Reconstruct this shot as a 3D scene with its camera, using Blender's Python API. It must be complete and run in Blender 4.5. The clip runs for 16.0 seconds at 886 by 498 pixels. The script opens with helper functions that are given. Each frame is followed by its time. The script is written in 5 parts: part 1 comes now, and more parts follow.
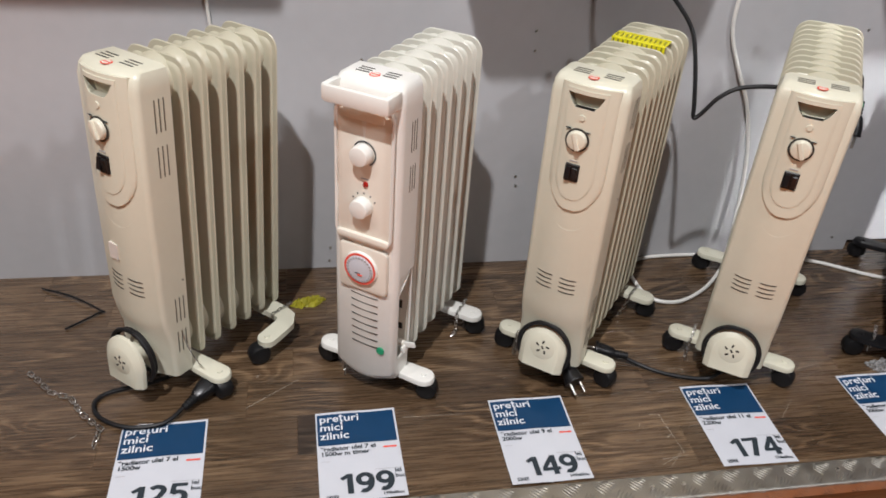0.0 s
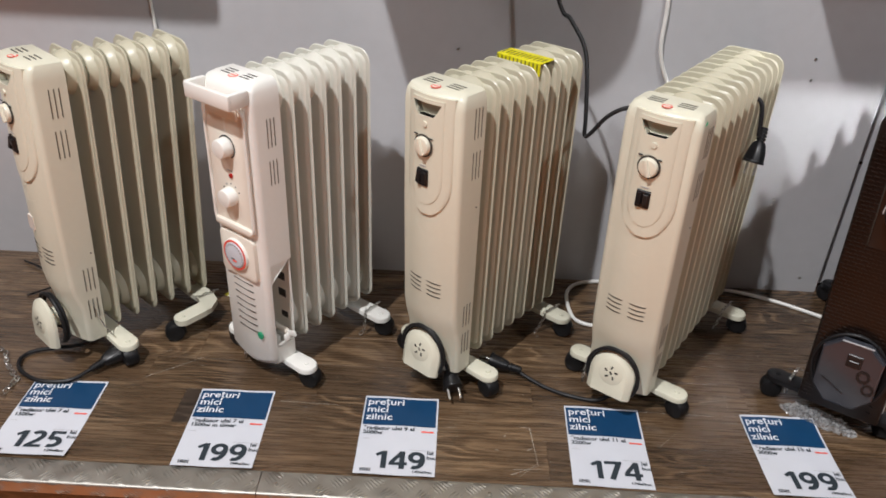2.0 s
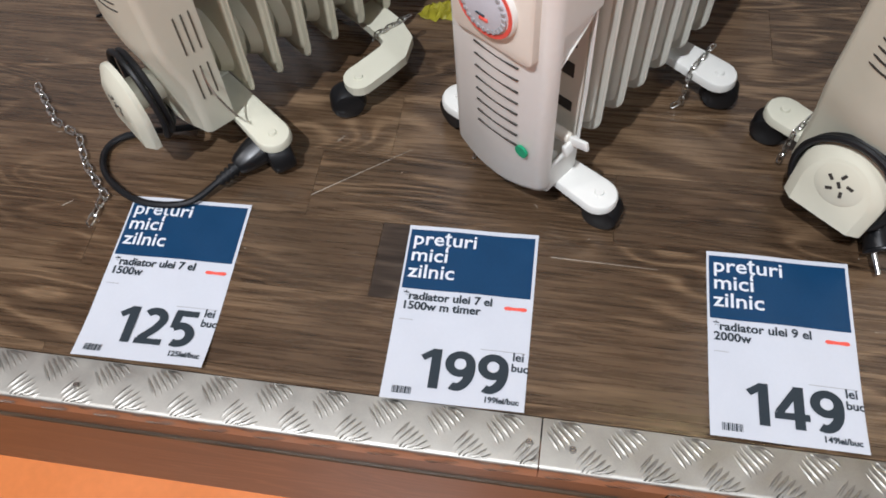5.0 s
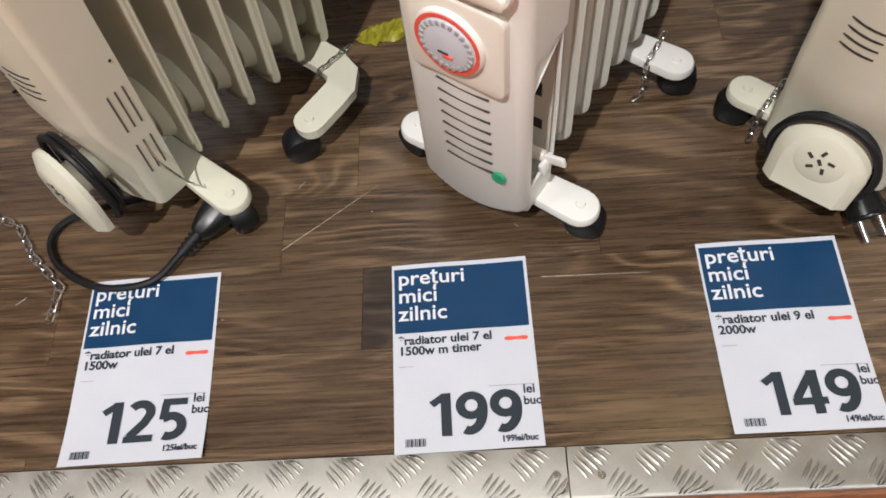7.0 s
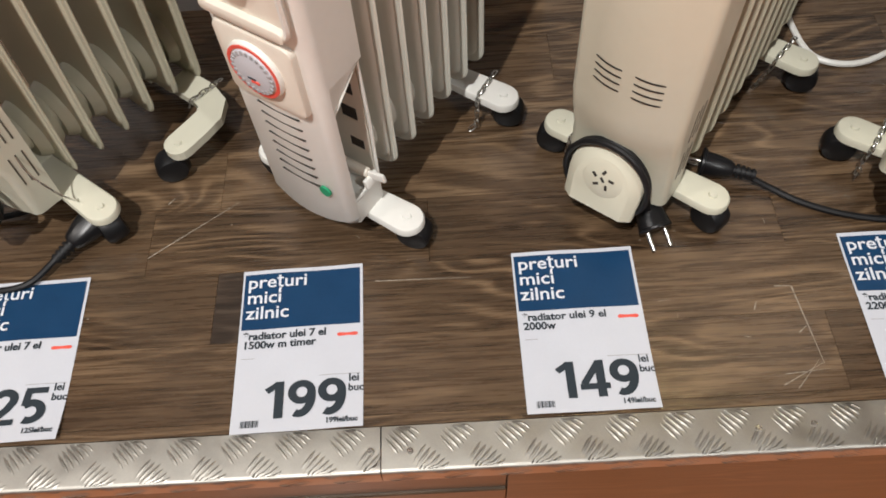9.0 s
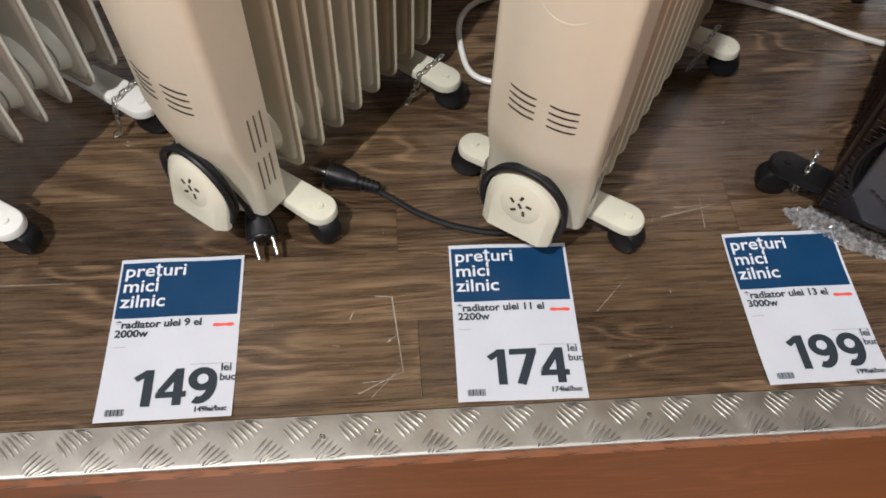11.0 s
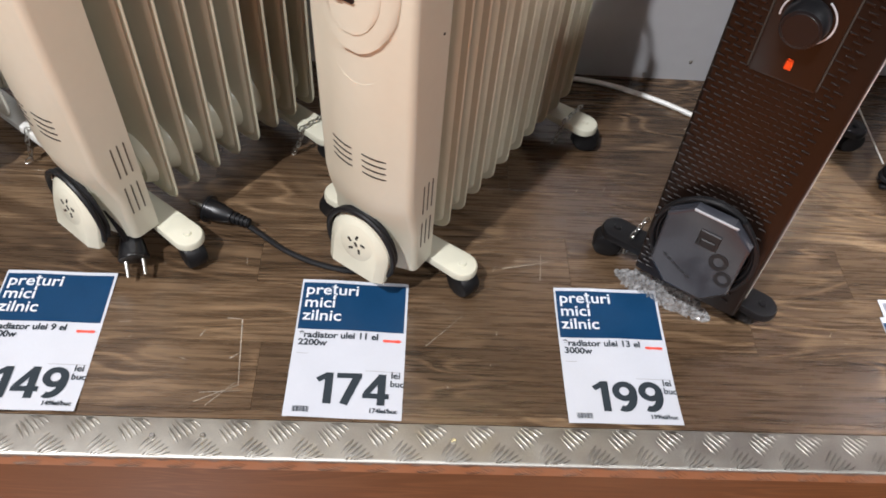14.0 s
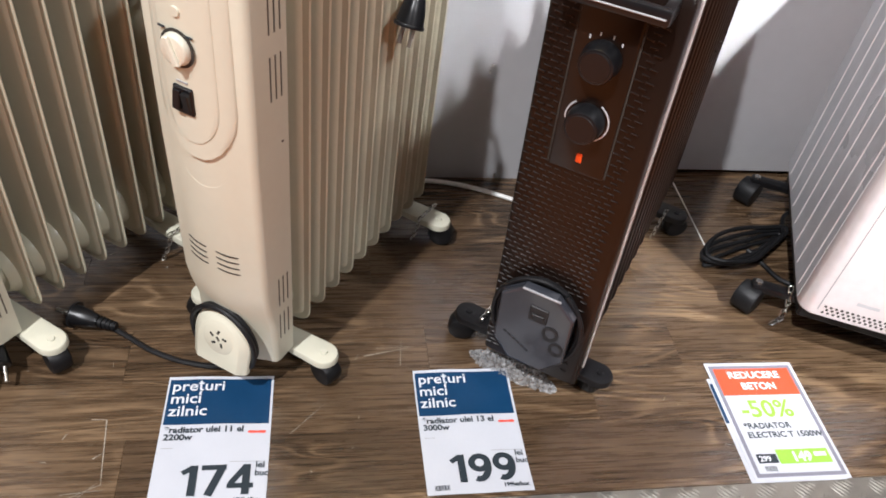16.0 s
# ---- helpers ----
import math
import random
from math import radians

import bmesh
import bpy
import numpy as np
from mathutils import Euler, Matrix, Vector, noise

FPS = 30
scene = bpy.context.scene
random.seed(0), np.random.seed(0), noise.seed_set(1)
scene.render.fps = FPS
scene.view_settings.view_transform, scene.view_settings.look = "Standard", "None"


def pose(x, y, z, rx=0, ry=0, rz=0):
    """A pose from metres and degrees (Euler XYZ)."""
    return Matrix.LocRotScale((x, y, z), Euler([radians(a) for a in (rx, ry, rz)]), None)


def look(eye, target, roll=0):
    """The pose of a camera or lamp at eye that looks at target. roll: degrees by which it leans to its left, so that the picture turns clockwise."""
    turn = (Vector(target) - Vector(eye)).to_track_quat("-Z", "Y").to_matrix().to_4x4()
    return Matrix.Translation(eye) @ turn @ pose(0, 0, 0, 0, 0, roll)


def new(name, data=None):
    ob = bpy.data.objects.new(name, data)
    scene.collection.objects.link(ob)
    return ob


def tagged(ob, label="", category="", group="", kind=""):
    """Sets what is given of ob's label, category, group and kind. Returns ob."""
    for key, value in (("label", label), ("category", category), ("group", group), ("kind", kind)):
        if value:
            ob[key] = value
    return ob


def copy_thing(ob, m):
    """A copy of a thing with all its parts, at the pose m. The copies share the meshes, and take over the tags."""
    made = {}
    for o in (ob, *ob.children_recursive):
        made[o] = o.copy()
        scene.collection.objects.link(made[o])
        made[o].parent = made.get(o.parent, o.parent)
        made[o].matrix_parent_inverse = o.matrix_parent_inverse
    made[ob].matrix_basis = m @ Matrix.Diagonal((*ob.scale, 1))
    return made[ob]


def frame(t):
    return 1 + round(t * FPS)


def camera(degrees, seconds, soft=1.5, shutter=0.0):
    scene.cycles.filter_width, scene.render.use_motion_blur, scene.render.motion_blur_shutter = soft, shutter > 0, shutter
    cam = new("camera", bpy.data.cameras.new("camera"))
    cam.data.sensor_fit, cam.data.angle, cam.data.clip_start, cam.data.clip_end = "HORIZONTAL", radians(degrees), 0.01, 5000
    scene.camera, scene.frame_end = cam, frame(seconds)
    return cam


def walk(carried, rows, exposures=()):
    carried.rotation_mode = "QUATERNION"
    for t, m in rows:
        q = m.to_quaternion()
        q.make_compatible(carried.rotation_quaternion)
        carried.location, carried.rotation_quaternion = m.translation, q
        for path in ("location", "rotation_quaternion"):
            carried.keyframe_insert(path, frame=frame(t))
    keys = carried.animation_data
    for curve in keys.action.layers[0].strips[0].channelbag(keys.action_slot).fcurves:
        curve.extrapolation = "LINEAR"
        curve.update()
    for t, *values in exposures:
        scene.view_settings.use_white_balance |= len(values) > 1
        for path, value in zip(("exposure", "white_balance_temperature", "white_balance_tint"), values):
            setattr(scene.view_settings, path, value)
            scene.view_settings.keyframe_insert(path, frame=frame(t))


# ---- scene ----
cam = camera(60.1, 16.0, soft=1.75)
EXPOSURES = [(0.0, -1.29, 6550, 12), (2.5, -1.22, 6550, 12), (3.5, -1.18, 6350, 12), (5.0, -1.15, 6150, 11), (8.0, -1.18, 6850, 11), (9.5, -1.20, 6850, 11), (12.5, -1.0, 6400, 12), (14.0, -0.88, 6450, 12), (16.0, -0.86, 6450, 12)]
PATH = [
    (0, (0.08, -0.798, 1.059), (0.419, 0.85, -0.022), 4.5),
    (0.5, (0.205, -0.761, 1.052), (0.51, 0.902, -0.016), 3.3),
    (1, (0.363, -0.756, 1.054), (0.573, 0.921, -0.016), 4.3),
    (1.5, (0.49, -0.851, 1.067), (0.567, 0.854, 0.024), 4.0),
    (2, (0.569, -0.924, 1.064), (0.549, 0.797, 0.045), 2.6),
    (2.5, (0.578, -0.931, 1.059), (0.533, 0.774, 0.015), 2.1),
    (3, (0.545, -0.757, 0.951), (0.494, 0.829, -0.266), 1.9),
    (3.5, (0.513, -0.513, 0.846), (0.485, 0.893, -0.577), 2.3),
    (4, (0.459, -0.395, 0.801), (0.405, 0.86, -0.756), 3.4),
    (4.5, (0.361, -0.269, 0.775), (0.193, 0.836, -0.883), 0.5),
    (5, (0.229, -0.189, 0.759), (-0.021, 0.778, -0.974), -6.7),
    (5.2, (0.194, -0.181, 0.747), (-0.054, 0.788, -0.985), -8.2),
    (7.5, (0.182, -0.12, 0.776), (0.1, 0.812, -0.992), -8.1),
    (8, (0.218, -0.144, 0.796), (0.152, 0.818, -0.956), -6.6),
    (8.5, (0.29, -0.19, 0.81), (0.235, 0.808, -0.922), -5.7),
    (9, (0.343, -0.228, 0.823), (0.311, 0.821, -0.879), -4.8),
    (9.5, (0.422, -0.269, 0.821), (0.476, 0.828, -0.851), -0.2),
    (10, (0.533, -0.287, 0.82), (0.694, 0.805, -0.848), 2.7),
    (10.2, (0.582, -0.281, 0.821), (0.775, 0.797, -0.853), 3.1),
    (12.3, (0.855, -0.247, 0.817), (0.799, 0.82, -0.873), 2.6),
    (12.5, (0.844, -0.26, 0.833), (0.769, 0.811, -0.854), 1.9),
    (13, (0.878, -0.296, 0.849), (0.789, 0.827, -0.804), 0.6),
    (13.5, (0.92, -0.319, 0.879), (0.948, 0.857, -0.739), 4.1),
    (14, (0.952, -0.366, 0.891), (1.062, 0.866, -0.68), 6.2),
    (14.5, (0.987, -0.405, 0.897), (1.175, 0.866, -0.636), 7.5),
    (15, (1.019, -0.43, 0.923), (1.284, 0.906, -0.541), 8.1),
    (15.5, (1.025, -0.439, 0.938), (1.343, 0.959, -0.456), 8.6),
    (16, (1.018, -0.449, 0.942), (1.359, 0.98, -0.416), 9.3),
]
walk(cam, [(t, look(eye, target, roll)) for t, eye, target, roll in PATH], EXPOSURES)

# ---- light ----
world = bpy.data.worlds.new("hall")
scene.world = world
world.use_nodes = True
world.node_tree.nodes["Background"].inputs[0].default_value = (0.85, 0.93, 1.0, 1)
world.node_tree.nodes["Background"].inputs[1].default_value = 0.035


def lamp(name, eye, target, watts, color, w, h=None, spread=180):
    data = bpy.data.lights.new(name, "AREA")
    data.energy, data.color, data.size, data.spread = watts, color, w, radians(spread)
    if h:
        data.shape, data.size_y = "RECTANGLE", h
    ob = new(name, data)
    ob.matrix_world = look(eye, target)
    return tagged(ob, kind="structure")


lamp("ceiling_spot_key", (-0.67, -1.68, 4.4), (0.6, 0.4, 0.2), 480, (0.962, 0.975, 0.99), 0.11)
lamp("ceiling_spot_right", (2.9, -1.6, 4.2), (2.1, 0.75, 0.75), 42, (0.96, 0.99, 1.0), 0.2, spread=28)
lamp("ceiling_spot_left", (-2.2, -0.9, 3.6), (0.0, 0.4, 0.2), 72, (1.0, 0.95, 0.92), 0.3)
lamp("ceiling_spot_front", (2.7, -2.8, 3.9), (1.1, 0.4, 0.2), 165, (0.94, 0.97, 1.0), 0.2)
lamp("ceiling_tube_hall", (0.8, -2.6, 4.45), (0.8, -2.4, 0), 12, (0.98, 0.98, 0.98), 3.5, 1.2)
lamp("hall_lamp_warm", (1.2, 1.0, 3.0), (0.75, 0.0, 0.0), 9, (1.0, 0.80, 0.36), 0.55, 0.16)


# ---- materials ----
def mat(name, color, rough=0.5, metal=0.0, var=0.08, scale=18.0, bump=0.0, bump_scale=300.0, spec=0.5, alpha=1.0, per_object=0.0, fine=0.04):
    """Principled material with two scales of colour variation and fine relief."""
    m = bpy.data.materials.new(name)
    m.use_nodes = True
    nt = m.node_tree
    n, l = nt.nodes, nt.links
    b = n["Principled BSDF"]
    b.inputs["Roughness"].default_value = rough
    b.inputs["Metallic"].default_value = metal
    b.inputs["Specular IOR Level"].default_value = spec
    b.inputs["Alpha"].default_value = alpha
    tc = n.new("ShaderNodeTexCoord")
    big, small = n.new("ShaderNodeTexNoise"), n.new("ShaderNodeTexNoise")
    big.inputs["Scale"].default_value, big.inputs["Detail"].default_value = scale, 4
    small.inputs["Scale"].default_value, small.inputs["Detail"].default_value = scale * 14, 3
    for k in (big, small):
        l.new(tc.outputs["Object"], k.inputs["Vector"])
    r1 = n.new("ShaderNodeMapRange")
    r1.inputs["From Min"].default_value, r1.inputs["From Max"].default_value = 0.3, 0.7
    r1.inputs["To Min"].default_value, r1.inputs["To Max"].default_value = 1 - var, 1 + var
    l.new(big.outputs[0], r1.inputs["Value"])
    r2 = n.new("ShaderNodeMapRange")
    r2.inputs["From Min"].default_value, r2.inputs["From Max"].default_value = 0.3, 0.7
    r2.inputs["To Min"].default_value, r2.inputs["To Max"].default_value = 1 - fine, 1 + fine
    l.new(small.outputs[0], r2.inputs["Value"])
    mul = n.new("ShaderNodeMath")
    mul.operation = "MULTIPLY"
    l.new(r1.outputs[0], mul.inputs[0])
    l.new(r2.outputs[0], mul.inputs[1])
    last = mul.outputs[0]
    if per_object:
        oi = n.new("ShaderNodeObjectInfo")
        r3 = n.new("ShaderNodeMapRange")
        r3.inputs["To Min"].default_value, r3.inputs["To Max"].default_value = 1 - per_object, 1 + per_object
        l.new(oi.outputs["Random"], r3.inputs["Value"])
        m3 = n.new("ShaderNodeMath")
        m3.operation = "MULTIPLY"
        l.new(last, m3.inputs[0])
        l.new(r3.outputs[0], m3.inputs[1])
        last = m3.outputs[0]
    vm = n.new("ShaderNodeVectorMath")
    vm.operation = "SCALE"
    vm.inputs[0].default_value = color[:3]
    l.new(last, vm.inputs["Scale"])
    l.new(vm.outputs[0], b.inputs["Base Color"])
    rr = n.new("ShaderNodeMapRange")
    rr.inputs["From Min"].default_value, rr.inputs["From Max"].default_value = 0.3, 0.7
    rr.inputs["To Min"].default_value, rr.inputs["To Max"].default_value = max(0.02, rough * 0.85), min(1, rough * 1.15)
    l.new(big.outputs[0], rr.inputs["Value"])
    l.new(rr.outputs[0], b.inputs["Roughness"])
    if bump:
        bn = n.new("ShaderNodeTexNoise")
        bn.inputs["Scale"].default_value, bn.inputs["Detail"].default_value = bump_scale, 3
        l.new(tc.outputs["Object"], bn.inputs["Vector"])
        bp = n.new("ShaderNodeBump")
        bp.inputs["Strength"].default_value, bp.inputs["Distance"].default_value = bump, 0.001
        l.new(bn.outputs[0], bp.inputs["Height"])
        l.new(bp.outputs[0], b.inputs["Normal"])
    return m


def wood(name, dark, mid, light, axis=0, rough=0.45, grain=1.0, gloss=0.5):
    """Laminate wood: long streaked grain with wavy figure, each board shifted by its own random number."""
    m = bpy.data.materials.new(name)
    m.use_nodes = True
    nt = m.node_tree
    n, l = nt.nodes, nt.links
    b = n["Principled BSDF"]
    b.inputs["Specular IOR Level"].default_value = gloss
    tc, oi = n.new("ShaderNodeTexCoord"), n.new("ShaderNodeObjectInfo")
    off = n.new("ShaderNodeVectorMath")
    off.operation = "SCALE"
    off.inputs[0].default_value = (7.3, 3.1, 11.7)
    l.new(oi.outputs["Random"], off.inputs["Scale"])
    add = n.new("ShaderNodeVectorMath")
    l.new(tc.outputs["Object"], add.inputs[0])
    l.new(off.outputs[0], add.inputs[1])
    mp = n.new("ShaderNodeMapping")
    mp.inputs["Scale"].default_value = (1.7, 9.5, 9.5) if axis == 0 else (9.5, 1.7, 9.5)
    l.new(add.outputs[0], mp.inputs["Vector"])
    warp = n.new("ShaderNodeTexNoise")
    warp.inputs["Scale"].default_value, warp.inputs["Detail"].default_value, warp.inputs["Distortion"].default_value = 1.2, 2, 0.6
    l.new(mp.outputs[0], warp.inputs["Vector"])
    rings = n.new("ShaderNodeMath")
    rings.operation = "MULTIPLY"
    rings.inputs[1].default_value = 84
    l.new(warp.outputs[0], rings.inputs[0])
    sn = n.new("ShaderNodeMath")
    sn.operation = "SINE"
    l.new(rings.outputs[0], sn.inputs[0])
    mp2 = n.new("ShaderNodeMapping")
    mp2.inputs["Scale"].default_value = (9, 210, 210) if axis == 0 else (210, 9, 210)
    l.new(add.outputs[0], mp2.inputs["Vector"])
    fib = n.new("ShaderNodeTexNoise")
    fib.inputs["Scale"].default_value, fib.inputs["Detail"].default_value = 1.0, 9
    fib.inputs["Roughness"].default_value = 0.68
    l.new(mp2.outputs[0], fib.inputs["Vector"])
    mp3 = n.new("ShaderNodeMapping")
    mp3.inputs["Scale"].default_value = (2.0, 14, 14) if axis == 0 else (14, 2.0, 14)
    l.new(add.outputs[0], mp3.inputs["Vector"])
    blot = n.new("ShaderNodeTexNoise")
    blot.inputs["Scale"].default_value, blot.inputs["Detail"].default_value = 1.0, 4
    l.new(mp3.outputs[0], blot.inputs["Vector"])
    s1 = n.new("ShaderNodeMath")
    s1.operation = "MULTIPLY_ADD"
    s1.inputs[1].default_value, s1.inputs[2].default_value = 0.19 * grain, 0.0
    patch = n.new("ShaderNodeTexNoise")
    patch.inputs["Scale"].default_value, patch.inputs["Detail"].default_value = 5.0, 2
    l.new(add.outputs[0], patch.inputs["Vector"])
    pr = n.new("ShaderNodeMapRange")
    pr.inputs["From Min"].default_value, pr.inputs["From Max"].default_value = 0.40, 0.62
    pr.inputs["To Min"].default_value, pr.inputs["To Max"].default_value = 0.15, 1.25
    l.new(patch.outputs[0], pr.inputs["Value"])
    pm = n.new("ShaderNodeMath")
    pm.operation = "MULTIPLY"
    half = n.new("ShaderNodeMath")
    half.operation = "MULTIPLY_ADD"
    half.inputs[1].default_value, half.inputs[2].default_value = 0.5, 0.5
    l.new(sn.outputs[0], half.inputs[0])
    pw = n.new("ShaderNodeMath")
    pw.operation = "POWER"
    pw.inputs[1].default_value = 2.6
    l.new(half.outputs[0], pw.inputs[0])
    cen = n.new("ShaderNodeMath")
    cen.operation = "SUBTRACT"
    cen.inputs[1].default_value = 0.32
    l.new(pw.outputs[0], cen.inputs[0])
    l.new(cen.outputs[0], pm.inputs[0])
    l.new(pr.outputs[0], pm.inputs[1])
    l.new(pm.outputs[0], s1.inputs[0])
    fc = n.new("ShaderNodeMapRange")
    fc.inputs["From Min"].default_value, fc.inputs["From Max"].default_value = 0.34, 0.66
    l.new(fib.outputs[0], fc.inputs["Value"])
    mp4 = n.new("ShaderNodeMapping")
    mp4.inputs["Scale"].default_value = (16, 620, 620) if axis == 0 else (620, 16, 620)
    l.new(add.outputs[0], mp4.inputs["Vector"])
    pore = n.new("ShaderNodeTexNoise")
    pore.inputs["Scale"].default_value, pore.inputs["Detail"].default_value = 1.0, 3
    l.new(mp4.outputs[0], pore.inputs["Vector"])
    pc = n.new("ShaderNodeMapRange")
    pc.inputs["From Min"].default_value, pc.inputs["From Max"].default_value = 0.30, 0.45
    pc.inputs["To Min"].default_value, pc.inputs["To Max"].default_value = 0.45, 1.0
    l.new(pore.outputs[0], pc.inputs["Value"])
    s2 = n.new("ShaderNodeMath")
    s2.operation = "MULTIPLY_ADD"
    s2.inputs[1].default_value = 0.29
    l.new(fc.outputs[0], s2.inputs[0])
    l.new(s1.outputs[0], s2.inputs[2])
    s3 = n.new("ShaderNodeMath")
    s3.operation = "MULTIPLY_ADD"
    s3.inputs[1].default_value = 0.30
    l.new(blot.outputs[0], s3.inputs[0])
    l.new(s2.outputs[0], s3.inputs[2])
    s4 = n.new("ShaderNodeMath")
    s4.operation = "MULTIPLY_ADD"
    s4.inputs[1].default_value, s4.inputs[2].default_value = 0.15, 0.125
    l.new(oi.outputs["Random"], s4.inputs[0])
    s5 = n.new("ShaderNodeMath")
    l.new(s4.outputs[0], s5.inputs[0])
    l.new(s3.outputs[0], s5.inputs[1])
    cr = n.new("ShaderNodeValToRGB")
    cr.color_ramp.elements[0].position, cr.color_ramp.elements[0].color = 0.2, (*dark, 1)
    cr.color_ramp.elements[1].position, cr.color_ramp.elements[1].color = 0.85, (*light, 1)
    e = cr.color_ramp.elements.new(0.5)
    e.color = (*mid, 1)
    l.new(s5.outputs[0], cr.inputs[0])
    dk = n.new("ShaderNodeVectorMath")
    dk.operation = "SCALE"
    l.new(cr.outputs[0], dk.inputs[0])
    l.new(pc.outputs[0], dk.inputs["Scale"])
    l.new(dk.outputs[0], b.inputs["Base Color"])
    rr = n.new("ShaderNodeMapRange")
    rr.inputs["To Min"].default_value, rr.inputs["To Max"].default_value = rough * 0.8, rough * 1.25
    l.new(fib.outputs[0], rr.inputs["Value"])
    l.new(rr.outputs[0], b.inputs["Roughness"])
    bp = n.new("ShaderNodeBump")
    bp.inputs["Strength"].default_value, bp.inputs["Distance"].default_value = 0.12, 0.0006
    l.new(fib.outputs[0], bp.inputs["Height"])
    l.new(bp.outputs[0], b.inputs["Normal"])
    return m


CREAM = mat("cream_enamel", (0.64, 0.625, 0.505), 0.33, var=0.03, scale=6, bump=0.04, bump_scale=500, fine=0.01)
# olive fin enamel, darkened further below the cover's cream for shade between fins
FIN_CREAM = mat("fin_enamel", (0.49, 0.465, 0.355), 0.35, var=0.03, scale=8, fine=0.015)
WHITE_SHELL = mat("white_plastic", (0.77, 0.765, 0.72), 0.35, var=0.025, scale=7, bump=0.05, bump_scale=600, fine=0.01)
WHITE_PANEL = mat("ivory_panel_plastic", (0.74, 0.69, 0.60), 0.38, var=0.03, scale=9, fine=0.01)
# white fin enamel with the shade between fins put into its darker tone
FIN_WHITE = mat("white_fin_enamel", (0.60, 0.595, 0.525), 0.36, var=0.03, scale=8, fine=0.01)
KNOB_MAT = mat("knob_plastic", (0.69, 0.66, 0.54), 0.3, var=0.02)
BLACK = mat("black_plastic", (0.007, 0.007, 0.008), 0.34, var=0.15, spec=0.35)
RUBBER = mat("black_rubber", (0.008, 0.008, 0.009), 0.5, var=0.2, scale=40, spec=0.3)
SLOT = mat("dark_slot", (0.035, 0.03, 0.024), 0.9, var=0.1)
# body cream darkened to paint the shade inside the recessed side slots
SIDE_SLOT = mat("shaded_slot", (0.11, 0.098, 0.072), 0.7, var=0.1)
STEEL = mat("zinc_steel", (0.62, 0.61, 0.58), 0.28, 1.0, var=0.12, scale=60)
RED_LAMP = mat("red_lens", (0.32, 0.015, 0.012), 0.2, var=0.1)
ORANGE_LAMP = mat("orange_lens", (0.75, 0.07, 0.01), 0.25, var=0.1)
RED_PRINT = mat("red_print", (0.78, 0.10, 0.07), 0.5, var=0.05)
GREEN_DOT = mat("green_sticker", (0.01, 0.30, 0.14), 0.45, var=0.05)
DARK_PRINT = mat("dark_print", (0.026, 0.036, 0.045), 0.6, var=0.05, spec=0.25)
GREY_PRINT = mat("grey_print", (0.34, 0.34, 0.35), 0.6, var=0.05)
STRIP = mat("bright_edge_strip", (0.62, 0.62, 0.62), 0.22, 0.1, var=0.05)
FADED = mat("faded_label", (0.68, 0.62, 0.56), 0.2, var=0.1, scale=60)
PAPER = mat("white_paper", (0.575, 0.595, 0.645), 0.45, var=0.015, scale=25, bump=0.05, bump_scale=60, fine=0.01, spec=0.3)
BLUE = mat("blue_print", (0.006, 0.043, 0.110), 0.36, var=0.05, scale=30, spec=0.3)
WHITE_PRINT = mat("white_print", (0.70, 0.72, 0.76), 0.45, var=0.02)
LIME = mat("lime_print", (0.30, 0.60, 0.06), 0.45, var=0.03)
SIGN_RED = mat("sign_red", (0.85, 0.09, 0.035), 0.45, var=0.03)
SIGN_GREY = mat("sign_grey", (0.20, 0.20, 0.25), 0.45, var=0.03)
WALL = mat("grey_wall_paint", (0.475, 0.475, 0.49), 0.55, var=0.035, scale=2.2, bump=0.08, bump_scale=220, fine=0.02)
ALU = mat("tread_aluminium", (0.39, 0.375, 0.34), 0.50, 1.0, var=0.10, scale=28, bump=0.05, bump_scale=500, fine=0.03)
BROWN_FIN = mat("dark_brown_enamel", (0.014, 0.008, 0.006), 0.3, var=0.12)
BROWN = mat("brown_front_panel", (0.0085, 0.0045, 0.0032), 0.33, var=0.12, scale=12, spec=0.35)
SCREEN = mat("slate_film", (0.034, 0.036, 0.044), 0.16, var=0.1)
PINK_WHITE = mat("white_convector_paint", (0.70, 0.65, 0.65), 0.4, var=0.02, scale=4)
GREY_SIDE = mat("satin_grey_side", (0.52, 0.52, 0.54), 0.3, var=0.03, scale=4)
CORD_WHITE = mat("white_cable", (0.78, 0.77, 0.73), 0.4, var=0.03)
ORANGE_FLOOR = mat("orange_floor_paint", (0.72, 0.22, 0.06), 0.35, var=0.06, scale=5, bump=0.1, bump_scale=90)
CEIL = mat("ceiling_paint", (0.3, 0.3, 0.3), 0.8)
HALL = mat("hall_wall_paint", (0.20, 0.195, 0.19), 0.8, var=0.1, scale=1.5)
YELLOW = mat("yellow_tape", (0.72, 0.66, 0.02), 0.25, var=0.1, scale=60)
YELLOW_FILM = mat("yellow_film", (0.42, 0.38, 0.03), 0.25, var=0.2, scale=60, alpha=0.75)
SCRATCH = mat("scratch", (0.36, 0.31, 0.25), 0.7, var=0.3, scale=200)
FLOOR_WOOD = wood("dark_oak_laminate", (0.022, 0.0122, 0.0066), (0.096, 0.058, 0.0315), (0.25, 0.162, 0.092), 0, 0.27, 1.35, 0.8)
DARK_BOARD = wood("darker_oak_laminate", (0.015, 0.010, 0.007), (0.045, 0.030, 0.021), (0.09, 0.066, 0.046), 0, 0.38)
EDGE_WOOD = wood("raw_board_edge", (0.08, 0.032, 0.014), (0.16, 0.066, 0.030), (0.26, 0.12, 0.06), 0, 0.6)
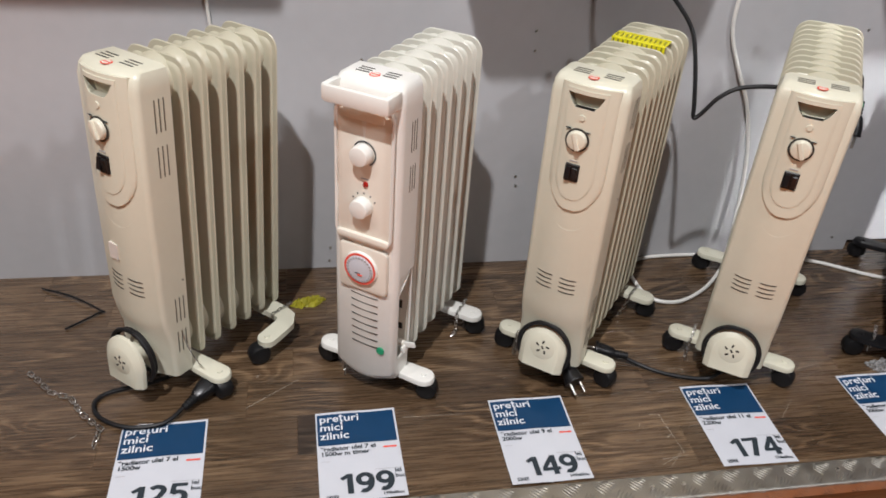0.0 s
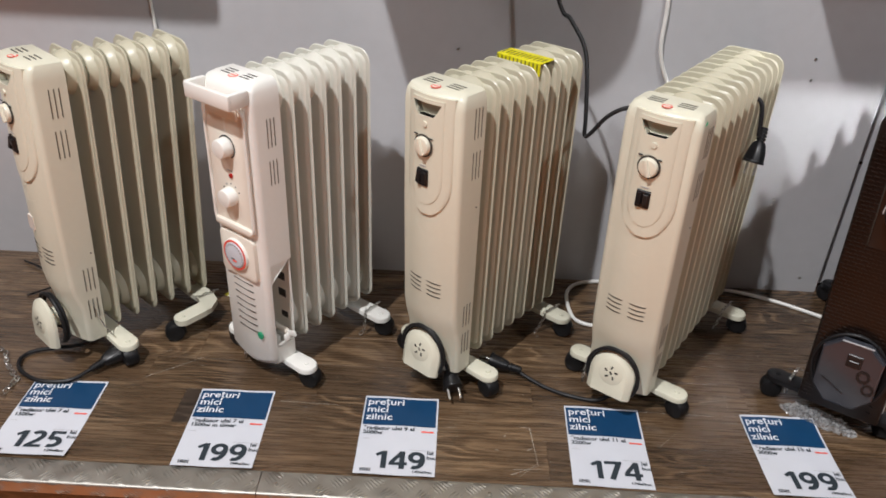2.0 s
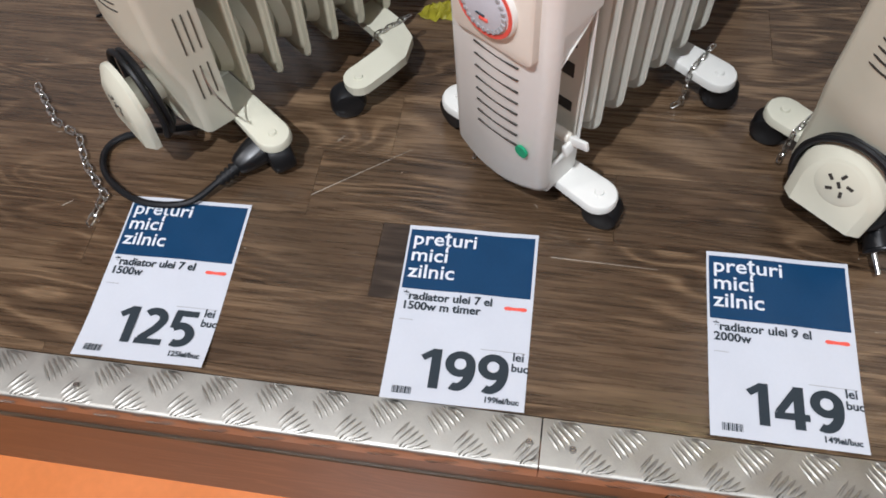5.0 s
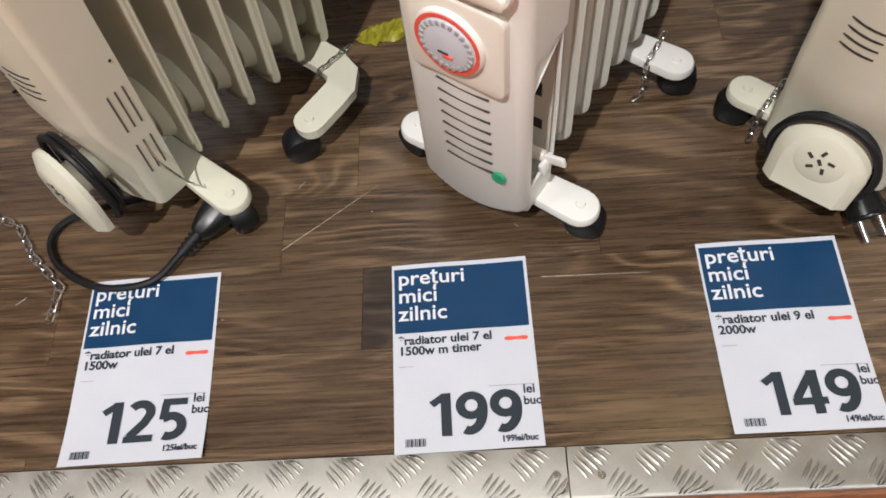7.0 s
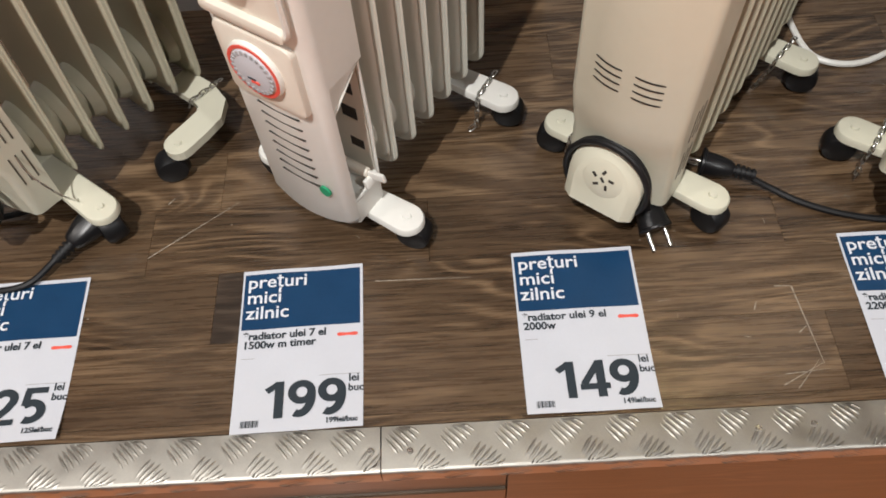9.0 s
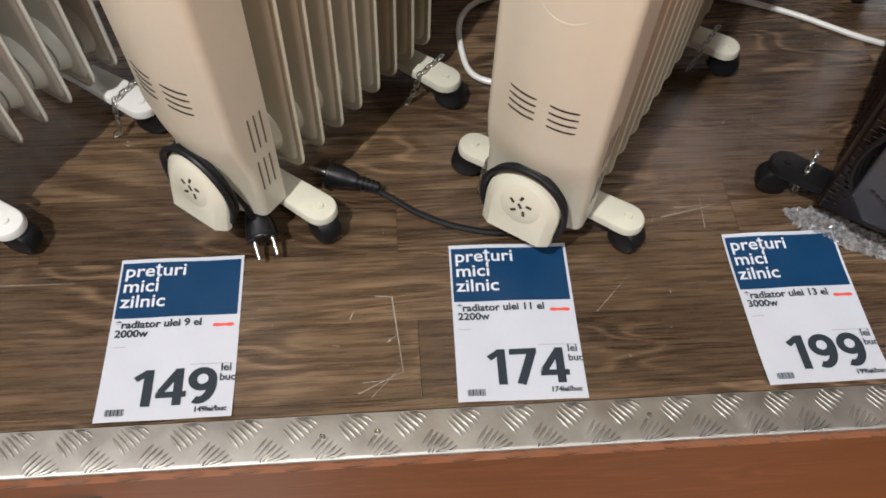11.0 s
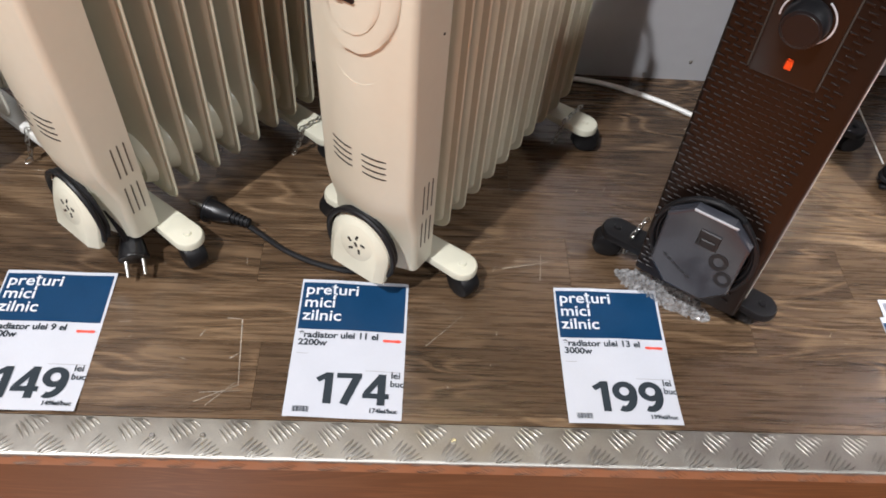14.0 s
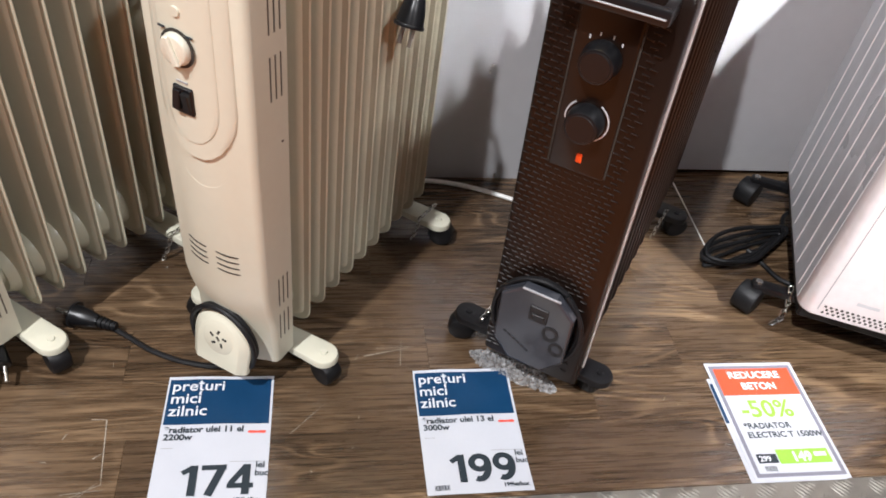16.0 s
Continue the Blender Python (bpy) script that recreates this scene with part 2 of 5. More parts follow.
FASCIA_WOOD = wood("walnut_fascia", (0.028, 0.018, 0.011), (0.062, 0.040, 0.023), (0.118, 0.076, 0.044), 0, 0.36, 1.5)
CLEAR = mat("bubble_film", (0.50, 0.50, 0.50), 0.12, var=0.3, scale=150, alpha=0.45, spec=1.0)


# ---- mesh helpers ----
def part(name, bm, material, parent=None, label="", smooth=False):
    """Links a bmesh as one mesh object, under a thing or a part if one is given."""
    bmesh.ops.recalc_face_normals(bm, faces=bm.faces)
    me = bpy.data.meshes.new(name)
    bm.to_mesh(me)
    bm.free()
    me.materials.append(material)
    if smooth:
        me.polygons.foreach_set("use_smooth", [True] * len(me.polygons))
        me.set_sharp_from_angle(angle=radians(38))
    ob = new(name, me)
    if parent:
        ob.parent = parent
    if label:
        ob["label"] = label
    return ob


def again(ob, m, parent=None):
    """Another part on the same mesh."""
    o = new(ob.name.split(".")[0], ob.data)
    o.parent = parent or ob.parent
    o.matrix_basis = m
    if "label" in ob:
        o["label"] = ob["label"]
    return o


def empty(name, m):
    ob = new(name)
    ob.empty_display_size = 0.05
    ob.matrix_world = m
    return ob


def box(x0, x1, y0, y1, z0, z1, bevel=0.0, seg=1):
    bm = bmesh.new()
    bmesh.ops.create_cube(bm, size=1)
    for v in bm.verts:
        v.co = Vector(((x0 + x1) / 2 + v.co.x * (x1 - x0), (y0 + y1) / 2 + v.co.y * (y1 - y0), (z0 + z1) / 2 + v.co.z * (z1 - z0)))
    if bevel:
        bmesh.ops.bevel(bm, geom=bm.edges[:], offset=bevel, segments=seg, affect="EDGES", profile=0.5)
    return bm


def cyl(r0, r1, depth, seg=24, m=None, bevel=0.0):
    """A cone or cylinder along z from 0 to depth, laid by m."""
    bm = bmesh.new()
    bmesh.ops.create_cone(bm, cap_ends=True, segments=seg, radius1=r0, radius2=r1, depth=depth)
    bmesh.ops.translate(bm, verts=bm.verts, vec=(0, 0, depth / 2))
    if bevel:
        ends = [e for e in bm.edges if abs(e.verts[0].co.z - e.verts[1].co.z) < 1e-6]
        bmesh.ops.bevel(bm, geom=ends, offset=bevel, segments=2, affect="EDGES", profile=0.5)
    if m:
        bmesh.ops.transform(bm, matrix=m, verts=bm.verts)
    return bm


def join(*bms):
    out = bmesh.new()
    for b in bms:
        me = bpy.data.meshes.new("tmp")
        b.to_mesh(me)
        b.free()
        out.from_mesh(me)
        bpy.data.meshes.remove(me)
    return out


def loft(rings, cap=True):
    """Skins closed rings of equal length."""
    bm = bmesh.new()
    rows = [[bm.verts.new(p) for p in ring] for ring in rings]
    n = len(rows[0])
    for a, b in zip(rows, rows[1:]):
        for i in range(n):
            bm.faces.new((a[i], a[(i + 1) % n], b[(i + 1) % n], b[i]))
    if cap:
        bm.faces.new(rows[0][::-1])
        bm.faces.new(rows[-1])
    return bm


def rrect(w, h, r, seg=5, cx=0.0, cy=0.0):
    """Points of a rounded rectangle in a plane."""
    pts = []
    for sx, sy, a0 in ((1, 1, 0), (-1, 1, 90), (-1, -1, 180), (1, -1, 270)):
        for k in range(seg + 1):
            a = radians(a0 + 90 * k / seg)
            pts.append((cx + sx * (w / 2 - r) + r * math.cos(a), cy + sy * (h / 2 - r) + r * math.sin(a)))
    return pts


def slab(points, y0, y1, bevel=0.0):
    """A plate in the xz plane between y0 (front) and y1, with a rounded front edge."""
    cx = sum(p[0] for p in points) / len(points)
    cz = sum(p[1] for p in points) / len(points)
    w = max(abs(p[0] - cx) for p in points)
    h = max(abs(p[1] - cz) for p in points)
    def ring(y, ins):
        return [(cx + (p[0] - cx) * (1 - ins / w), y, cz + (p[1] - cz) * (1 - ins / h)) for p in points]
    rings = [ring(y1, 0)]
    if bevel:
        rings += [ring(y0 + bevel, 0), ring(y0 + bevel * 0.3, bevel * 0.3), ring(y0, bevel)]
    else:
        rings += [ring(y0, 0)]
    return loft(rings)


def tube(points, r, seg=8, smooth_steps=6, closed=False):
    """A round cable along a smooth line through the points."""
    P = [Vector(p) for p in points]
    n = len(P)
    line = []
    spans = n if closed else n - 1
    for i in range(spans):
        p0, p1 = P[(i - 1) % n] if closed or i else P[i], P[i % n]
        p2 = P[(i + 1) % n]
        p3 = P[(i + 2) % n] if closed or i + 2 < n else p2
        for k in range(smooth_steps):
            t = k / smooth_steps
            line.append(0.5 * ((2 * p1) + (p2 - p0) * t + (2 * p0 - 5 * p1 + 4 * p2 - p3) * t * t + (3 * p1 - p0 - 3 * p2 + p3) * t ** 3))
    if not closed:
        line.append(P[-1])
    rings = []
    side = Vector((0.3, 0.2, 1)).normalized()
    m = len(line)
    for i, p in enumerate(line):
        d = (line[(i + 1) % m] - line[i - 1]) if closed else (line[min(i + 1, m - 1)] - line[max(i - 1, 0)])
        d.normalize()
        side = (side - d * side.dot(d)).normalized()
        up = d.cross(side)
        rings.append([p + r * (math.cos(a) * side + math.sin(a) * up) for a in (2 * math.pi * k / seg for k in range(seg))])
    if closed:
        rings.append(rings[0])
        return loft(rings, cap=False)
    return loft(rings)


def chain_link(length, width, r):
    pts = []
    for k in range(12):
        a = 2 * math.pi * k / 12
        pts.append(((length - width) / 2 * (1 if math.cos(a) >= 0 else -1) + width / 2 * math.cos(a), width / 2 * math.sin(a), 0))
    return tube(pts, r, 6, 2, closed=True)


def chain(name, points, label, parent=None, step=0.0125, link=(0.0165, 0.0085, 0.00125)):
    """A run of welded links along a line; each link is a mesh of its own."""
    thing = parent or empty(name, Matrix.Translation(points[0]))
    origin = thing.matrix_world.translation if not parent else Vector((0, 0, 0))
    P = [Vector(p) for p in points]
    dist, first, k = 0.0, None, 0
    holder = thing
    if parent:
        holder = new(name)
        holder.parent = parent
    for a, b in zip(P, P[1:]):
        d = (b - a)
        L = d.length
        while dist <= L:
            p = a + d * (dist / L) - origin
            m = Matrix.Translation(p) @ d.to_track_quat("X", "Z").to_matrix().to_4x4() @ pose(0, 0, 0, 90 * (k % 2) + 20)
            if first is None:
                first = part("link", chain_link(*link), STEEL, holder, smooth=True)
                first.matrix_basis = m
            else:
                again(first, m, holder)
            dist += step
            k += 1
        dist -= L
    if not parent:
        tagged(thing, label, "chain")
    return thing


def grid_strip(x0, x1, y0, y1, nx, ny, z_of):
    bm = bmesh.new()
    vs = [[bm.verts.new((x0 + (x1 - x0) * i / nx, y0 + (y1 - y0) * j / ny, 0)) for i in range(nx + 1)] for j in range(ny + 1)]
    for j in range(ny):
        for i in range(nx):
            bm.faces.new((vs[j][i], vs[j][i + 1], vs[j + 1][i + 1], vs[j + 1][i]))
    for v in bm.verts:
        v.co.z = z_of(v.co.x, v.co.y)
    return bm


def letters(text, size, bold=0.0, align="LEFT", shear=0.0, width=None, height=None):
    """A bmesh of flat letters in the built-in font; width squeezes or widens to a total length."""
    cu = bpy.data.curves.new("letters", "FONT")
    cu.body, cu.size, cu.align_x, cu.shear, cu.offset, cu.resolution_u = text, size, align, shear, bold, 3
    ob = new("letters", cu)
    bpy.context.view_layer.update()
    me = bpy.data.meshes.new_from_object(ob.evaluated_get(bpy.context.evaluated_depsgraph_get()))
    bm = bmesh.new()
    bm.from_mesh(me)
    bpy.data.objects.remove(ob)
    bpy.data.curves.remove(cu)
    bpy.data.meshes.remove(me)
    if width:
        xs, ys = [v.co.x for v in bm.verts], [v.co.y for v in bm.verts]
        x0, y0, k = min(xs), min(ys), width / (max(xs) - min(xs))
        h = height / (max(ys) - y0) if height else 1.0
        for v in bm.verts:
            v.co.x, v.co.y = (v.co.x - x0) * k, (v.co.y - y0) * h
    return bm


# ---- the stand: wall, platform, hall ----
L0, L1 = -1.3, 2.7
WALL_Y = 0.752


def structure(name, bm, material, label, category, smooth=False):
    ob = part(name, bm, material, smooth=smooth)
    return tagged(ob, label, category, kind="structure")


structure("wall_north", box(L0, 1.512, WALL_Y, WALL_Y + 0.04, -0.02, 1.9, 0.0015), WALL, "light grey painted panel wall with screws behind the heaters", "wall")
structure("wall_panel_right", box(1.516, L1, WALL_Y + 0.026, WALL_Y + 0.066, 0.012, 1.9, 0.0015), WALL, "light grey painted wall panel set slightly back", "wall")
structure("wall_backing", box(1.4, L1, WALL_Y + 0.07, WALL_Y + 0.1, -0.4, 1.9), SLOT, "dark backing behind the wall panels", "wall")
structure("hall_floor", box(-5, 6, -6, 2, -0.5, -0.40), ORANGE_FLOOR, "orange painted hall floor in front of the stand", "floor")
structure("ceiling", box(-5, 6, -6, 2, 4.7, 4.8), CEIL, "plain pale hall ceiling", "ceiling")
structure("hall_wall_back", box(-5, 6, -6.1, -6, -0.5, 4.8), HALL, "plain hall wall behind the viewer", "wall")
structure("hall_wall_west", box(-5.1, -5, -6, 2, -0.5, 4.8), HALL, "plain hall side wall", "wall")
structure("hall_wall_east", box(6, 6.1, -6, 2, -0.5, 4.8), HALL, "plain hall side wall", "wall")
structure("hall_wall_north", box(-5, 6, 2, 2.1, -0.5, 4.8), HALL, "plain hall wall beyond the stand", "wall")
structure("platform_core", box(L0, L1, 0.03, WALL_Y + 0.02, -0.40, -0.012), SLOT, "dark inner frame of the display platform", "platform")

# boards of the front
fascia = tagged(empty("fascia", Matrix()), "walnut-coloured boards on the front of the platform", "fascia", kind="structure")
part("board", box(L0, 0.388, 0.012, 0.028, -0.1235, -0.028, 0.001), FASCIA_WOOD, fascia)
part("board", box(L0, 0.388, 0.008, 0.028, -0.399, -0.1237, 0.0015), FASCIA_WOOD, fascia)
part("board", box(0.3886, L1, 0.010, 0.028, -0.399, -0.028, 0.001), FASCIA_WOOD, fascia)
structure("platform_edge", box(L0, L1, 0.0045, 0.03, -0.028, -0.0035, 0.001), EDGE_WOOD, "raw reddish-brown board edge under the metal strip", "edge board")


# unseen boards added on the wall above the stand only to cast its shadows
def shelf(x0, x1, z, depth, r0, r1):
    """A shadow-casting board added on the wall, with its own corner radius at each end of the front edge."""
    pts = [(x1, 0.0)]
    for cx, r, a0 in ((x1 - r1, r1, 0), (x0 + r0, r0, 90)):
        for k in range(13):
            a = radians(a0 + 90 * k / 12)
            pts.append((cx + r * math.cos(a), depth - r + r * math.sin(a)))
    pts.append((x0, 0.0))
    bm = loft([[(x, WALL_Y - y, zz) for x, y in pts] for zz in (z, z + 0.03)])
    return tagged(part("wall_shelf", bm, WALL), "unseen grey board added above the heaters to shadow the wall", "shelf", "display shelves")


shelf(0.308, 0.845, 1.0, 0.326, 0.015, 0.24)
shelf(-1.2, -0.036, 1.05, 0.282, 0.02, 0.02)
shelf(1.17, 2.3, 1.0, 0.30, 0.03, 0.03)


# ---- heaters ----
def cover_ring(w, depth, z, front=0.0, ins=0.0, bow=0.013, r=0.011):
    """Plan outline of a heater's front cover at height z: bowed front with round corners."""
    hw = w / 2 - ins
    pts = []
    n = 8
    for k in range(7):  # front left corner
        a = radians(180 + 90 * k / 6)
        pts.append((-hw + r + r * math.cos(a), front + ins + r + r * math.sin(a), z))
    for k in range(1, n):
        x = -hw + r + (2 * hw - 2 * r) * k / n
        pts.append((x, front + ins - bow * (1 - (x / (hw - r)) ** 2), z))
    for k in range(7):
        a = radians(270 + 90 * k / 6)
        pts.append((hw - r + r * math.cos(a), front + ins + r + r * math.sin(a), z))
    pts += [(hw, depth, z), (-hw, depth, z)]
    return pts


def vent(x0, z0, x1, z1, y0, y1, w=0.0022, sag=0.0, bow=None):
    """A thin dark slot on a surface, as a low sunk strip."""
    n = 6
    d = Vector((x1 - x0, 0, z1 - z0)).normalized()
    nrm = Vector((-d.z, 0, d.x))
    bm = bmesh.new()
    rows = []
    for k in range(n + 1):
        t = k / n
        c = Vector((x0 + (x1 - x0) * t, y0 + (y1 - y0) * t, z0 + (z1 - z0) * t - sag * math.sin(math.pi * t)))
        if bow:
            c.y = bow(c.x, c.z)
        ww = w / 2 * (0.55 if k in (0, n) else 1)
        rows.append((c + nrm * ww, c - nrm * ww))
    vs = [(bm.verts.new(a + Vector((0, -0.0006, 0))), bm.verts.new(b + Vector((0, -0.0006, 0))), bm.verts.new(b + Vector((0, 0.004, 0))), bm.verts.new(a + Vector((0, 0.004, 0)))) for a, b in rows]
    for a, b in zip(vs, vs[1:]):
        for i in range(4):
            bm.faces.new((a[i], a[(i + 1) % 4], b[(i + 1) % 4], b[i]))
    bm.faces.new(vs[0])
    bm.faces.new(vs[-1][::-1])
    return bm


def side_slots(parent, x, ys, z0, z1):
    for y in ys:
        part("side_slot", box(x - 0.004, x + 0.0005, y - 0.0010, y + 0.0010, z0, z1), SIDE_SLOT, parent)


def fin_mesh(w, z0, z1, material, parent, flange=0.010, bulge=0.0055):
    def outline(ins, y, r):
        return [(x, y, z) for x, z in rrect(w - 2 * ins, z1 - z0 - 2 * ins, r, 5, 0, (z0 + z1) / 2)]
    b = bulge
    rings = [outline(flange + 0.008, -b, 0.014), outline(flange + 0.003, -b * 0.8, 0.018), outline(flange, -0.0016, 0.02), outline(0.0015, -0.0016, 0.027), outline(0, 0, 0.028), outline(0.0015, 0.0016, 0.027),
             outline(flange, 0.0016, 0.02), outline(flange + 0.003, b * 0.8, 0.018), outline(flange + 0.008, b, 0.014)]
    return part("fin", loft(rings), material, parent, smooth=True)


def oil_collars(th, ys, z0, z1, material, r=0.040):
    """The bulged oil ways between the fins, low and high on each fin."""
    first = None
    for y in ys:
        for z in (z0 + 0.052, z1 - 0.044):
            if first is None:
                rings = [[(k * r * math.cos(a), dy, k * r * math.sin(a)) for a in (2 * math.pi * q / 24 for q in range(24))] for dy, k in ((-0.0186, 0.84), (-0.0145, 0.92), (-0.009, 0.99), (-0.003, 1.06), (0.003, 1.06), (0.009, 0.99), (0.0145, 0.92), (0.0186, 0.84))]
                first = part("oil_collar", loft(rings), material, th, smooth=True)
                first.matrix_basis = Matrix.Translation((0, y, z))
            else:
                again(first, Matrix.Translation((0, y, z)))


def caster(parent, x, y, turn, up=0.046):
    """A black swivel wheel under the end of a foot."""
    m = pose(x, y, 0, 0, 0, turn)
    w = part("wheel", cyl(0.0215, 0.0215, 0.031, 28, pose(0.013, -0.0155, 0.0215, -90, 0, 0), 0.007), RUBBER, parent, smooth=True)
    w.matrix_basis = m
    hd = part("wheel_hood", cyl(0.0135, 0.011, 0.030, 20, pose(0.002, 0, 0.012), 0.003), BLACK, parent, smooth=True)
    hd.matrix_basis = m
    stem = part("wheel_stem", cyl(0.006, 0.006, 0.02, 12, pose(0, 0, up - 0.02)), STEEL, parent, smooth=True)
    stem.matrix_basis = m


def foot(parent, y, x_end, material, z=0.043, wid=0.043, sweep=None, turn=0.0):
    """A stamped foot arm with a round end, its rivet and its caster; x_end gives side and reach."""
    s = 1 if x_end > 0 else -1
    L = abs(x_end) + wid / 2
    pts = [(0.0, -wid / 2 + 0.004), (L - wid / 2, -wid / 2)]
    for k in range(1, 9):
        a = radians(-90 + 180 * k / 9)
        pts.append((L - wid / 2 + wid / 2 * math.cos(a), wid / 2 * math.sin(a)))
    pts += [(L - wid / 2, wid / 2), (0.0, wid / 2 - 0.004)]
    def ring(zz, k):
        return [(s * (L / 2 + (px - L / 2) * (1 - k / (L / 2))), y + py * (1 - k / (wid / 2)), zz) for px, py in pts]
    bm = loft([ring(z - 0.0015, 0), ring(z + 0.006, 0), ring(z + 0.009, 0.0015), ring(z + 0.010, 0.004)])
    f = part("foot", bm, material, parent, smooth=True)
    part("rivet", cyl(0.006, 0.0045, 0.003, 16, pose(s * abs(x_end), y, z + 0.0095)), material, f, smooth=True)
    caster(parent, x_end - s * 0.006, y, turn, z)
    return f


def knob(parent, x, y, z, r, material, depth=0.014, angle=20.0, ring_mat=None):
    k = part("knob", cyl(r, r * 0.88, depth, 32, pose(x, y, z, 90, 0, 0), 0.0015), material, parent, smooth=True)
    bar = box(-r * 0.22, r * 0.22, -depth - 0.004, -depth + 0.004, -r * 0.9, r * 0.9, 0.0015)
    bmesh.ops.transform(bar, matrix=pose(x, y, z, 0, angle, 0), verts=bar.verts)
    part("grip", bar, material, k)
    return k


def arc_print(parent, x, y, z, r, a0, a1, w, material):
    rings = []
    for k in range(25):
        a = radians(a0 + (a1 - a0) * k / 24)
        rings.append([(x + rr * math.cos(a), yy, z + rr * math.sin(a)) for rr, yy in ((r, y), (r + w, y), (r + w, y - 0.0008), (r, y - 0.0008))])
    return part("dial_mark", loft(rings), material, parent)


def carve(ob, bm, th):
    """Cuts the shape bm out of ob's mesh."""
    cutter = part("cutter", bm, CREAM, th)
    mod = ob.modifiers.new("carve", "BOOLEAN")
    mod.object, mod.operation, mod.solver = cutter, "DIFFERENCE", "EXACT"
    bpy.context.view_layer.update()
    cut = bpy.data.meshes.new_from_object(ob.evaluated_get(bpy.context.evaluated_depsgraph_get()))
    ob.modifiers.clear()
    ob.data = cut
    cut.polygons.foreach_set("use_smooth", [True] * len(cut.polygons))
    cut.set_sharp_from_angle(angle=radians(38))
    bpy.data.objects.remove(cutter)


def oil_heater(name, m, fins, label, first=0.119, pitch=0.038, w=0.134, cap_tilt=12, cap_out=-0.010, slots=((0.563, 0.617), (0.486, 0.538), (0.168, 0.218), (0.102, 0.150)), slot_y=(0.049, 0.050), hole=(0.0665, 0.427)):
    """Cream oil-filled column heater with front cover, knob, switch, cord keeper, fins and castered feet."""
    th = empty(name, m)
    tagged(th, label, "heater", "oil heaters on the stand")
    D = 0.078
    zs = [(0.052, 0.040, 0.004), (0.056, 0.038, 0.0), (0.130, 0.036, 0.0), (0.17, 0.025, 0.0), (0.20, 0.020, 0.0), (0.42, 0.0145, 0.0), (0.615, 0.013, 0.0), (0.633, 0.014, 0.002), (0.642, 0.016, 0.006), (0.646, 0.020, 0.014)]
    body = part("cover", loft([cover_ring(w, D, z, f, i) for z, f, i in zs]), CREAM, th, smooth=True)
    before = set(th.children)
    # raised control panel with a tongue-shaped lower end, bowed like the cover
    def tongue(hw, top, bot, cx, proud, drop):
        cols = [-1, -0.965, -0.8, -0.6, -0.4, -0.2, 0, 0.2, 0.4, 0.6, 0.8, 0.965, 1]
        rise = hw * 1.35
        levels = [(bot + rise - rise * math.cos(radians(q)), math.sin(radians(q))) for q in (4, 12, 25, 40, 55, 72, 90)]
        levels += [(bot + rise + (top - bot - rise) * k / 6, 1.0) for k in range(1, 7)]
        bm = bmesh.new()
        grids = []
        for back in (0, 1):
            rows = []
            for n, (z, k) in enumerate(levels):
                row = []
                for u in cols:
                    x = cx + hw * k * u
                    y = 0.013 * ((x / 0.053) ** 2) + (0.006 if back else (-proud + drop if abs(u) == 1 or n in (0, len(levels) - 1) else -proud))
                    row.append(bm.verts.new((x, y, z)))
                rows.append(row)
            grids.append(rows)
        nz, nx = len(levels), len(cols)
        for g in grids:
            for i in range(nz - 1):
                for j in range(nx - 1):
                    bm.faces.new((g[i][j], g[i][j + 1], g[i + 1][j + 1], g[i + 1][j]))
        loop = [(0, j) for j in range(nx)] + [(i, nx - 1) for i in range(1, nz)] + [(nz - 1, j) for j in range(nx - 2, -1, -1)] + [(i, 0) for i in range(nz - 2, 0, -1)]
        for (i, j), (p, q) in zip(loop, loop[1:] + loop[:1]):
            bm.faces.new((grids[0][i][j], grids[0][p][q], grids[1][p][q], grids[1][i][j]))
        return bm
    cx = 0.0
    panel = part("control_panel", tongue(0.0485, 0.637, 0.415, cx + 0.004, 0.0055, 0.0016), CREAM, th, smooth=True)
    plate = part("control_plate", tongue(0.034, 0.631, 0.436, cx + 0.002, 0.0066, 0.0008), CREAM, th, smooth=True)
    arc = [(cx + 0.005 + 0.043 * math.cos(math.pi + math.pi * k / 16), 0.013 * ((0.005 + 0.043 * math.cos(math.pi + math.pi * k / 16)) / 0.056) ** 2 + 0.0014, 0.441 + 0.067 * math.sin(math.pi + math.pi * k / 16)) for k in range(1, 16)]
    part("moulded_rib", tube(arc, 0.0022, 6, 2), CREAM, th, smooth=True)
    scoop = [[(cx - 0.031, y0, 0.6240), (cx - 0.024, y1, 0.6100), (cx - 0.016, y2, 0.6010), (cx + 0.016, y2, 0.6010), (cx + 0.024, y1, 0.6100), (cx + 0.031, y0, 0.6240)] for y0, y1, y2 in ((-0.03, -0.03, -0.03), (0.0130, 0.0120, 0.0085))]
    for shell in (panel, plate):
        carve(shell, loft(scoop), th)
    carve(body, loft([[(x, y + 0.0032, z) for x, y, z in ring] for ring in scoop]), th)
    part("button", cyl(0.0055, 0.005, 0.002, 18, pose(cx, -0.0065, 0.586, 90, 0, 0)), CREAM, th, smooth=True)
    kx = cx - 0.002
    part("dial_ring", cyl(0.0205, 0.0205, 0.0012, 32, pose(kx, -0.0067, 0.5470, 90, 0, 0)), SLOT, th)
    knob(th, kx, -0.0075, 0.5470, 0.0178, KNOB_MAT, 0.0075, -22)
    part("dial_mark", box(kx - 0.022, kx - 0.014, -0.0075, -0.0065, 0.5640, 0.5660), DARK_PRINT, th)
    part("dial_mark", box(kx + 0.012, kx + 0.020, -0.0075, -0.0065, 0.5625, 0.56405), DARK_PRINT, th)
    sw = part("switch", box(kx - 0.0125, kx + 0.0125, -0.0095, -0.004, 0.4720, 0.5040, 0.0015), BLACK, th)
